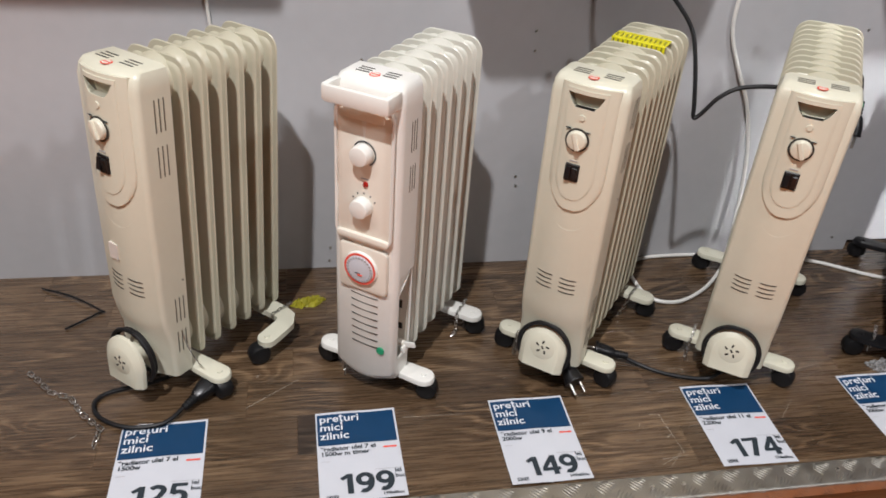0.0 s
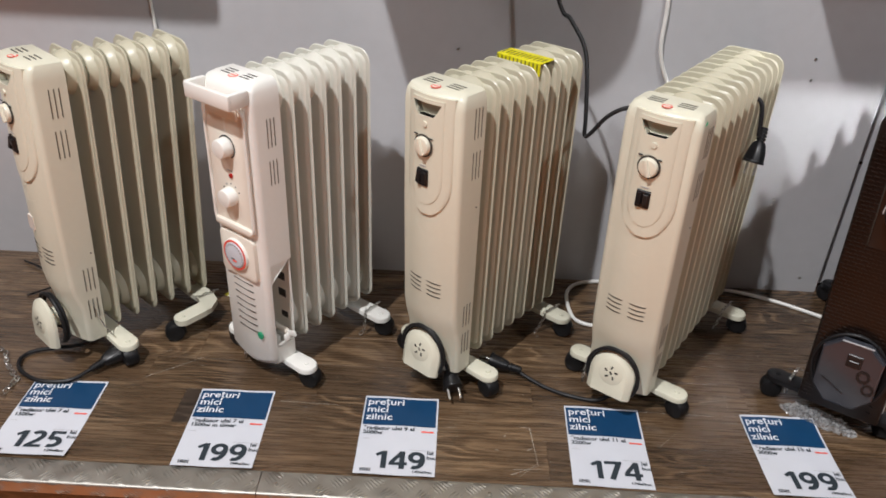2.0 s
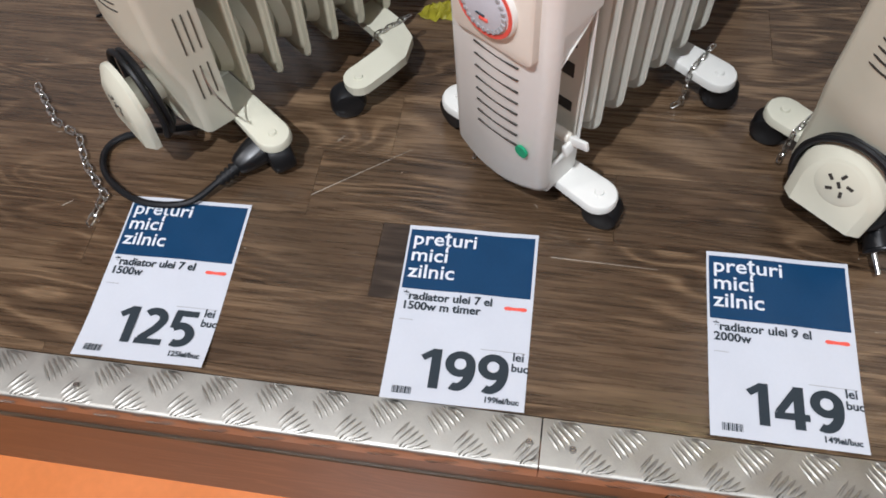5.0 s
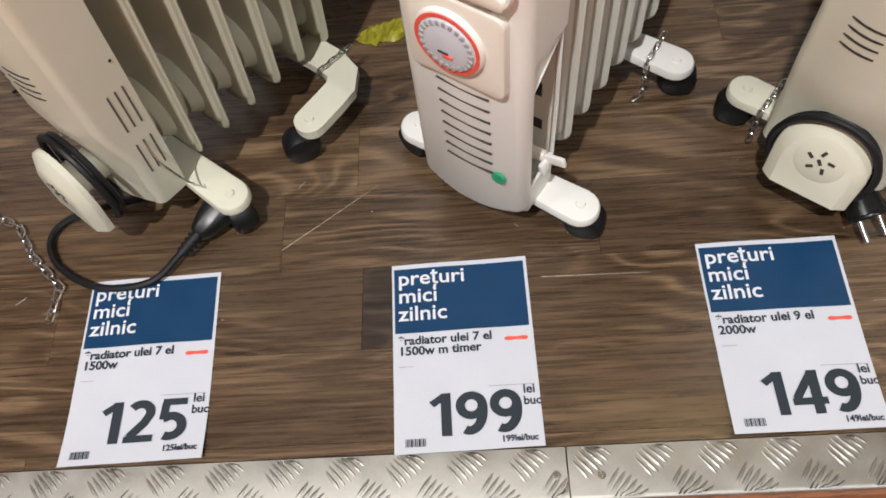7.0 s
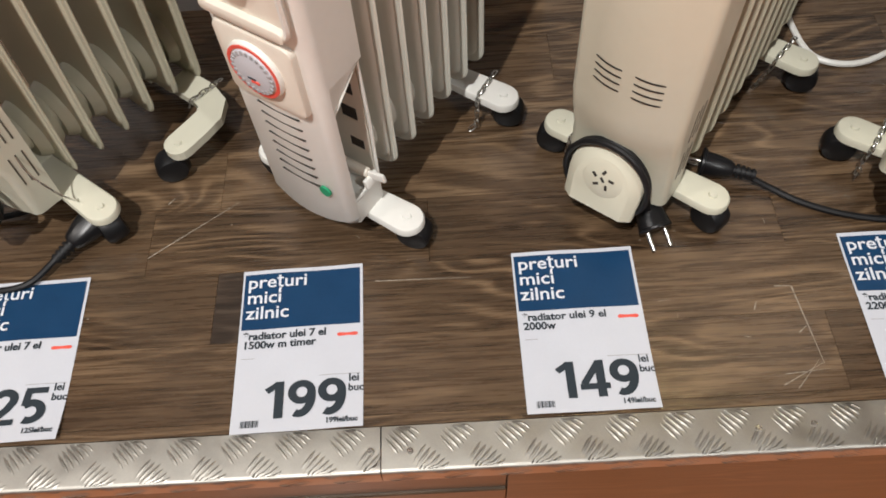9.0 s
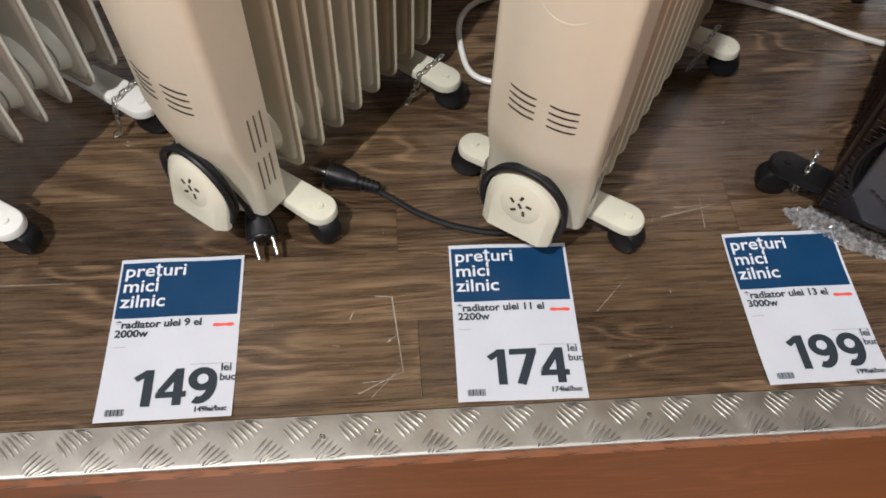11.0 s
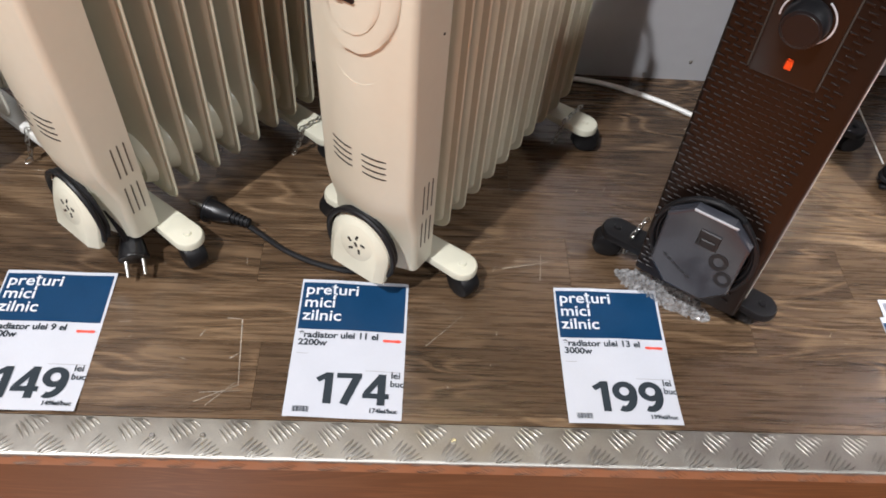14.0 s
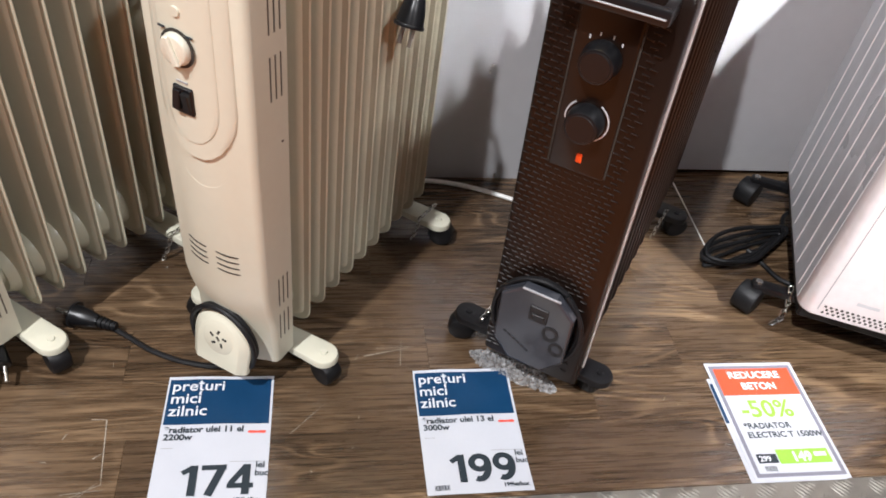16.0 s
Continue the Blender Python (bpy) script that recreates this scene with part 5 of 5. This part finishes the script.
def crumple(pts, amp, seed, hmax, n=26, m=12):
    """A crumpled film heap: a domed sheet with noisy creases, in the plan rectangle along two points."""
    rnd = random.Random(seed)
    (x0, y0), (x1, y1), wid = pts
    d = Vector((x1 - x0, y1 - y0))
    nrm = Vector((-d.y, d.x)).normalized()
    bm = bmesh.new()
    rows = []
    for i in range(n + 1):
        u = i / n
        row = []
        for j in range(m + 1):
            v = j / m * 2 - 1
            edge = min(1, 3.2 * min(u, 1 - u) + 0.25) * (0.8 + 0.3 * noise.noise(Vector((u * 4, v, seed))))
            c = Vector((x0, y0)) + d * u + nrm * v * wid * edge
            h = hmax * (1 - v * v) * min(1, 4 * min(u, 1 - u) + 0.15)
            h += amp * noise.noise(Vector((u * 14, v * 6, seed + 3))) + amp * 0.8 * rnd.uniform(-1, 1)
            row.append(bm.verts.new((c.x + rnd.uniform(-1, 1) * amp * 0.5, c.y + rnd.uniform(-1, 1) * amp * 0.5, max(0.001, h))))
        rows.append(row)
    for a, b in zip(rows, rows[1:]):
        for k in range(m):
            bm.faces.new((a[k], a[k + 1], b[k + 1], b[k]))
    return bm


thing("bubble_wrap", crumple(((1.268, 0.300), (1.390, 0.222), 0.020), 0.006, 3, 0.026, 56, 22), CLEAR, "crumpled clear bubble film under the dark heater", "packaging", smooth=False)
thing("yellow_tape_scrap", crumple(((0.030, 0.600), (0.108, 0.622), 0.020), 0.004, 5, 0.014, 16, 8), YELLOW_FILM, "crumpled yellow tape scrap on the boards", "tape", smooth=False)
thing("wire_tie", tube([(-0.513, 0.702, 0.004), (-0.44, 0.660, 0.010), (-0.37, 0.609, 0.006), (-0.372, 0.603, 0.006), (-0.431, 0.552, 0.004)], 0.0022, 6, 3), BLACK, "bent black wire tie lying on the boards", "cable tie")

thing("wire_loop", tube(local(H1, [(0.072, 0.066, 0.150), (0.080, 0.064, 0.128), (0.088, 0.072, 0.090), (0.092, 0.084, 0.060), (0.086, 0.090, 0.052)]), 0.0011, 6, 5), STEEL, "thin steel wire loop between cover and foot of the cream heater", "wire")

# yellow tape wrapped over two fins
tp = tagged(empty("yellow_tape", H3 @ Matrix.Translation((0, 0.275, 0.643))), "bright yellow translucent tape across the heater fins", "tape")
part("tape_band", box(-0.052, 0.050, -0.016, 0.030, 0.0, 0.0035, 0.0015), YELLOW, tp)
part("tape_edge", box(-0.050, 0.050, -0.018, -0.015, -0.022, 0.004, 0.001), YELLOW, tp)
st = None
for k in range(11):
    mm = Matrix.Translation((-0.046 + 0.009 * k, -0.0186, -0.009))
    if st is None:
        st = part("tape_stripe", box(-0.0014, 0.0014, -0.0006, 0.0006, -0.011, 0.011), mat("olive_print", (0.20, 0.19, 0.01), 0.4), tp)
        st.matrix_basis = mm
    else:
        again(st, mm)
    again(st, Matrix.Translation((-0.046 + 0.009 * k, 0.004, 0.0036)) @ pose(0, 0, 0, 90, 0, 4))
part("sticker", slab([(0.0075 * math.cos(2 * math.pi * k / 16), 0.0075 * math.sin(2 * math.pi * k / 16)) for k in range(16)], -0.001, 0.003), GREEN_DOT, h4, "small green sticker").matrix_basis = pose(0.0615, 0.030, 0.633, -35, 0, 70)

# screws in the wall and in the metal strip
sc = None
for x, z in ((0.563, 0.585), (0.566, 0.542), (0.558, 0.241), (0.561, 0.216), (0.144, 0.236), (0.125, 0.058), (0.122, 0.021), (0.195, 0.519), (0.267, 0.471), (1.343, 0.601), (1.346, 0.554), (1.341, 0.257), (1.338, 0.243), (1.462, 0.042), (0.929, 0.036), (1.384, 0.010)):
    if sc is None:
        sc = tagged(part("wall_screw", cyl(0.0032, 0.0026, 0.0022, 12, pose(0, 0, 0, 90, 0, 0)), STEEL, smooth=True), "small steel screw head in the grey wall", "screw", "wall screws")
        sc.matrix_basis = Matrix.Translation((x, WALL_Y, z))
    else:
        copy_thing(sc, Matrix.Translation((x, WALL_Y, z)))
structure("wall_hole", cyl(0.0042, 0.0042, 0.002, 12, pose(1.53, WALL_Y + 0.0262, 0.353, 90, 0, 0)), SLOT, "dark drilled hole in the wall panel", "hole")

# ---- tread plate: an angle strip bent over the platform's front edge ----
def angle_strip(x0, x1):
    prof = [(0.0525, 0.0), (0.006, 0.0), (0.0028, -0.0006), (0.0008, -0.0022), (0.0, -0.005), (0.0, -0.0275), (0.002, -0.0275), (0.002, -0.006), (0.004, -0.0030), (0.0525, -0.0022)]
    return loft([[(x, y, z) for y, z in prof] for x in (x0, x1)])


LABEL = "aluminium tread plate angle over the front edge of the platform"
plate = tagged(part("tread_plate", angle_strip(L0, 0.2485), ALU, smooth=True), LABEL, "edge strip", kind="structure")
plate2 = tagged(part("tread_plate", angle_strip(0.2500, L1), ALU, smooth=True), LABEL, "edge strip", kind="structure")


def tread(x0, x1, parent):
    """Raised lens-shaped bars in groups of five that turn by a right angle from group to group, on both legs of the angle."""
    verts, faces = [], []
    rnd_ = random.Random(8)
    step = 0.0605
    for col in range(int(math.floor(x0 / step)), int(x1 / step) + 1):
        for row in range(-1, 3):
            cx, cy = col * step + (0.5 * step if row % 2 else 0), 0.0105 + row * 0.0300
            a = radians(-47 if row % 2 else 50)
            for k in range(6):
                o = (k - 2.5) * 0.0060
                bend = a + radians(2.5 * (k - 2.5))
                d, nr = (math.cos(bend), math.sin(bend)), (-math.sin(bend), math.cos(bend))
                px, py = cx - math.sin(a) * o, cy + math.cos(a) * o
                ln = 0.0172 * (1 - 0.07 * abs(k - 2.5)) * rnd_.uniform(0.92, 1.05)
                wd = 0.0020 * rnd_.uniform(0.85, 1.1)
                ring = []
                for q in range(10):
                    th = 2 * math.pi * q / 10
                    ring.append((px + d[0] * ln * math.cos(th) + nr[0] * wd * math.sin(th), py + d[1] * ln * math.cos(th) + nr[1] * wd * math.sin(th)))
                if not (x0 + 0.004 < px < x1 - 0.004):
                    continue
                for lo, hi, front in ((0.0035, 0.0518, False), (-0.0270, -0.0035, True)):
                    if not lo - 0.006 < py < hi + 0.006:
                        continue
                    cut = [(min(max(q[0], x0), x1), min(max(q[1], lo), hi)) for q in ring]
                    mx, my = sum(q[0] for q in cut) / 10, sum(q[1] for q in cut) / 10
                    rows = [(p[0], p[1], -0.0001) for p in cut]
                    rows += [(mx + (p[0] - mx) * 0.66, my + (p[1] - my) * 0.52, 0.0006) for p in cut]
                    rows.append((mx, my, 0.0008))
                    base = len(verts)
                    verts += [(x, -h, y) for x, y, h in rows] if front else rows
                    for q in range(10):
                        faces.append((base + q, base + (q + 1) % 10, base + 10 + (q + 1) % 10, base + 10 + q))
                        faces.append((base + 10 + q, base + 10 + (q + 1) % 10, base + 20))
    me = bpy.data.meshes.new("raised_relief")
    me.from_pydata(verts, [], faces)
    me.materials.append(ALU)
    me.polygons.foreach_set("use_smooth", [True] * len(me.polygons))
    ob = new("raised_relief", me)
    ob.parent = parent
    return tagged(ob, kind="stuff")


tread(L0, 0.2485, plate)
tread(0.25, L1, plate2)
ps = None
for x, y in ((0.238, 0.026), (0.281, 0.024), (1.026, 0.031), (-0.245, 0.022), (0.66, 0.028), (1.62, 0.03), (0.72, 0.03)):
    if ps is None:
        ps = tagged(part("plate_screw", cyl(0.0040, 0.0030, 0.0026, 14), STEEL, smooth=True), "steel screw head in the tread plate", "screw", "plate screws")
        ps.matrix_basis = Matrix.Translation((x, y, 0.0))
    else:
        copy_thing(ps, Matrix.Translation((x, y, 0.0)))

# ---- scratches and dust on the boards ----
def scratches(name, rows, label):
    verts, faces = [], []
    for x0, y0, x1, y1, w in rows:
        d = Vector((x1 - x0, y1 - y0)).normalized()
        n = Vector((-d.y, d.x)) * w / 2
        b = len(verts)
        verts += [(x0 + n.x, y0 + n.y, 0.0006), (x0 - n.x, y0 - n.y, 0.0006), (x1 - n.x * 0.4, y1 - n.y * 0.4, 0.0006), (x1 + n.x * 0.4, y1 + n.y * 0.4, 0.0006)]
        faces.append((b, b + 1, b + 2, b + 3))
    me = bpy.data.meshes.new(name)
    me.from_pydata(verts, [], faces)
    me.materials.append(SCRATCH)
    return tagged(new(name, me), label, "scratches", kind="stuff")


rnd = random.Random(4)
rows = [(0.722, 0.200, 0.742, 0.199, 0.0014), (0.742, 0.199, 0.752, 0.098, 0.0016), (0.70, 0.075, 0.752, 0.100, 0.0012), (0.705, 0.088, 0.757, 0.092, 0.0010), (0.715, 0.070, 0.748, 0.104, 0.0009), (0.242, 0.238, 0.36, 0.236, 0.0011), (1.10, 0.30, 1.17, 0.315, 0.002), (1.12, 0.315, 1.18, 0.318, 0.001), (1.155, 0.28, 1.16, 0.33, 0.001), (-0.05, 0.29, 0.06, 0.37, 0.0012), (0.99, 0.165, 1.04, 0.215, 0.0009)]
for k in range(120):
    x, y, a = rnd.uniform(-0.6, 2.1), rnd.uniform(0.08, 0.7), rnd.uniform(0, 3.14)
    ln = rnd.uniform(0.001, 0.018) * rnd.random()
    rows.append((x, y, x + ln * math.cos(a), y + ln * math.sin(a), rnd.uniform(0.0006, 0.0018)))
scratches("floor_scratches", rows, "pale scratches and specks on the dark boards")

# ---- boards of the platform floor ----
deck = tagged(empty("platform_floor", Matrix()), "dark oak laminate boards with worn scratches", "floor", kind="structure")
edges = [0.0535, 0.0665, 0.165, 0.262, 0.360, 0.457, 0.555, 0.652, 0.756, 0.80]
cuts = {1: [-0.98, -0.44, 0.10, 0.42, 0.772, 1.30, 1.76], 2: [-0.95, -0.30, 0.045, 0.118, 0.56, 0.90, 1.45, 2.1], 3: [-1.0, -0.52, -0.05, 0.31, 0.752, 1.2, 1.62, 2.2], 4: [-0.8, -0.22, 0.036, 0.52, 0.97, 1.38, 2.0],
        5: [-0.62, 0.2, 0.66, 1.12, 1.60, 2.2], 6: [-0.9, -0.35, 0.11, 0.5, 0.99, 1.50, 1.9], 7: [-0.5, 0.02, 0.62, 1.2, 1.7], 0: [-0.3, 0.9, 1.8], 8: [0.3, 1.5]}
for r in range(len(edges) - 1):
    xs = [L0] + cuts[r] + [L1]
    for a, b in zip(xs, xs[1:]):
        g = 0.00015
        o = part("plank", box(-(b - a) / 2 + g, (b - a) / 2 - g, -(edges[r + 1] - edges[r]) / 2 + g, (edges[r + 1] - edges[r]) / 2 - g, -0.011, 0.0, 0.0002), DARK_BOARD if r == 2 and abs(a - 0.045) < 1e-6 else FLOOR_WOOD, deck)
        o.location = ((a + b) / 2, (edges[r] + edges[r + 1]) / 2, 0.0)
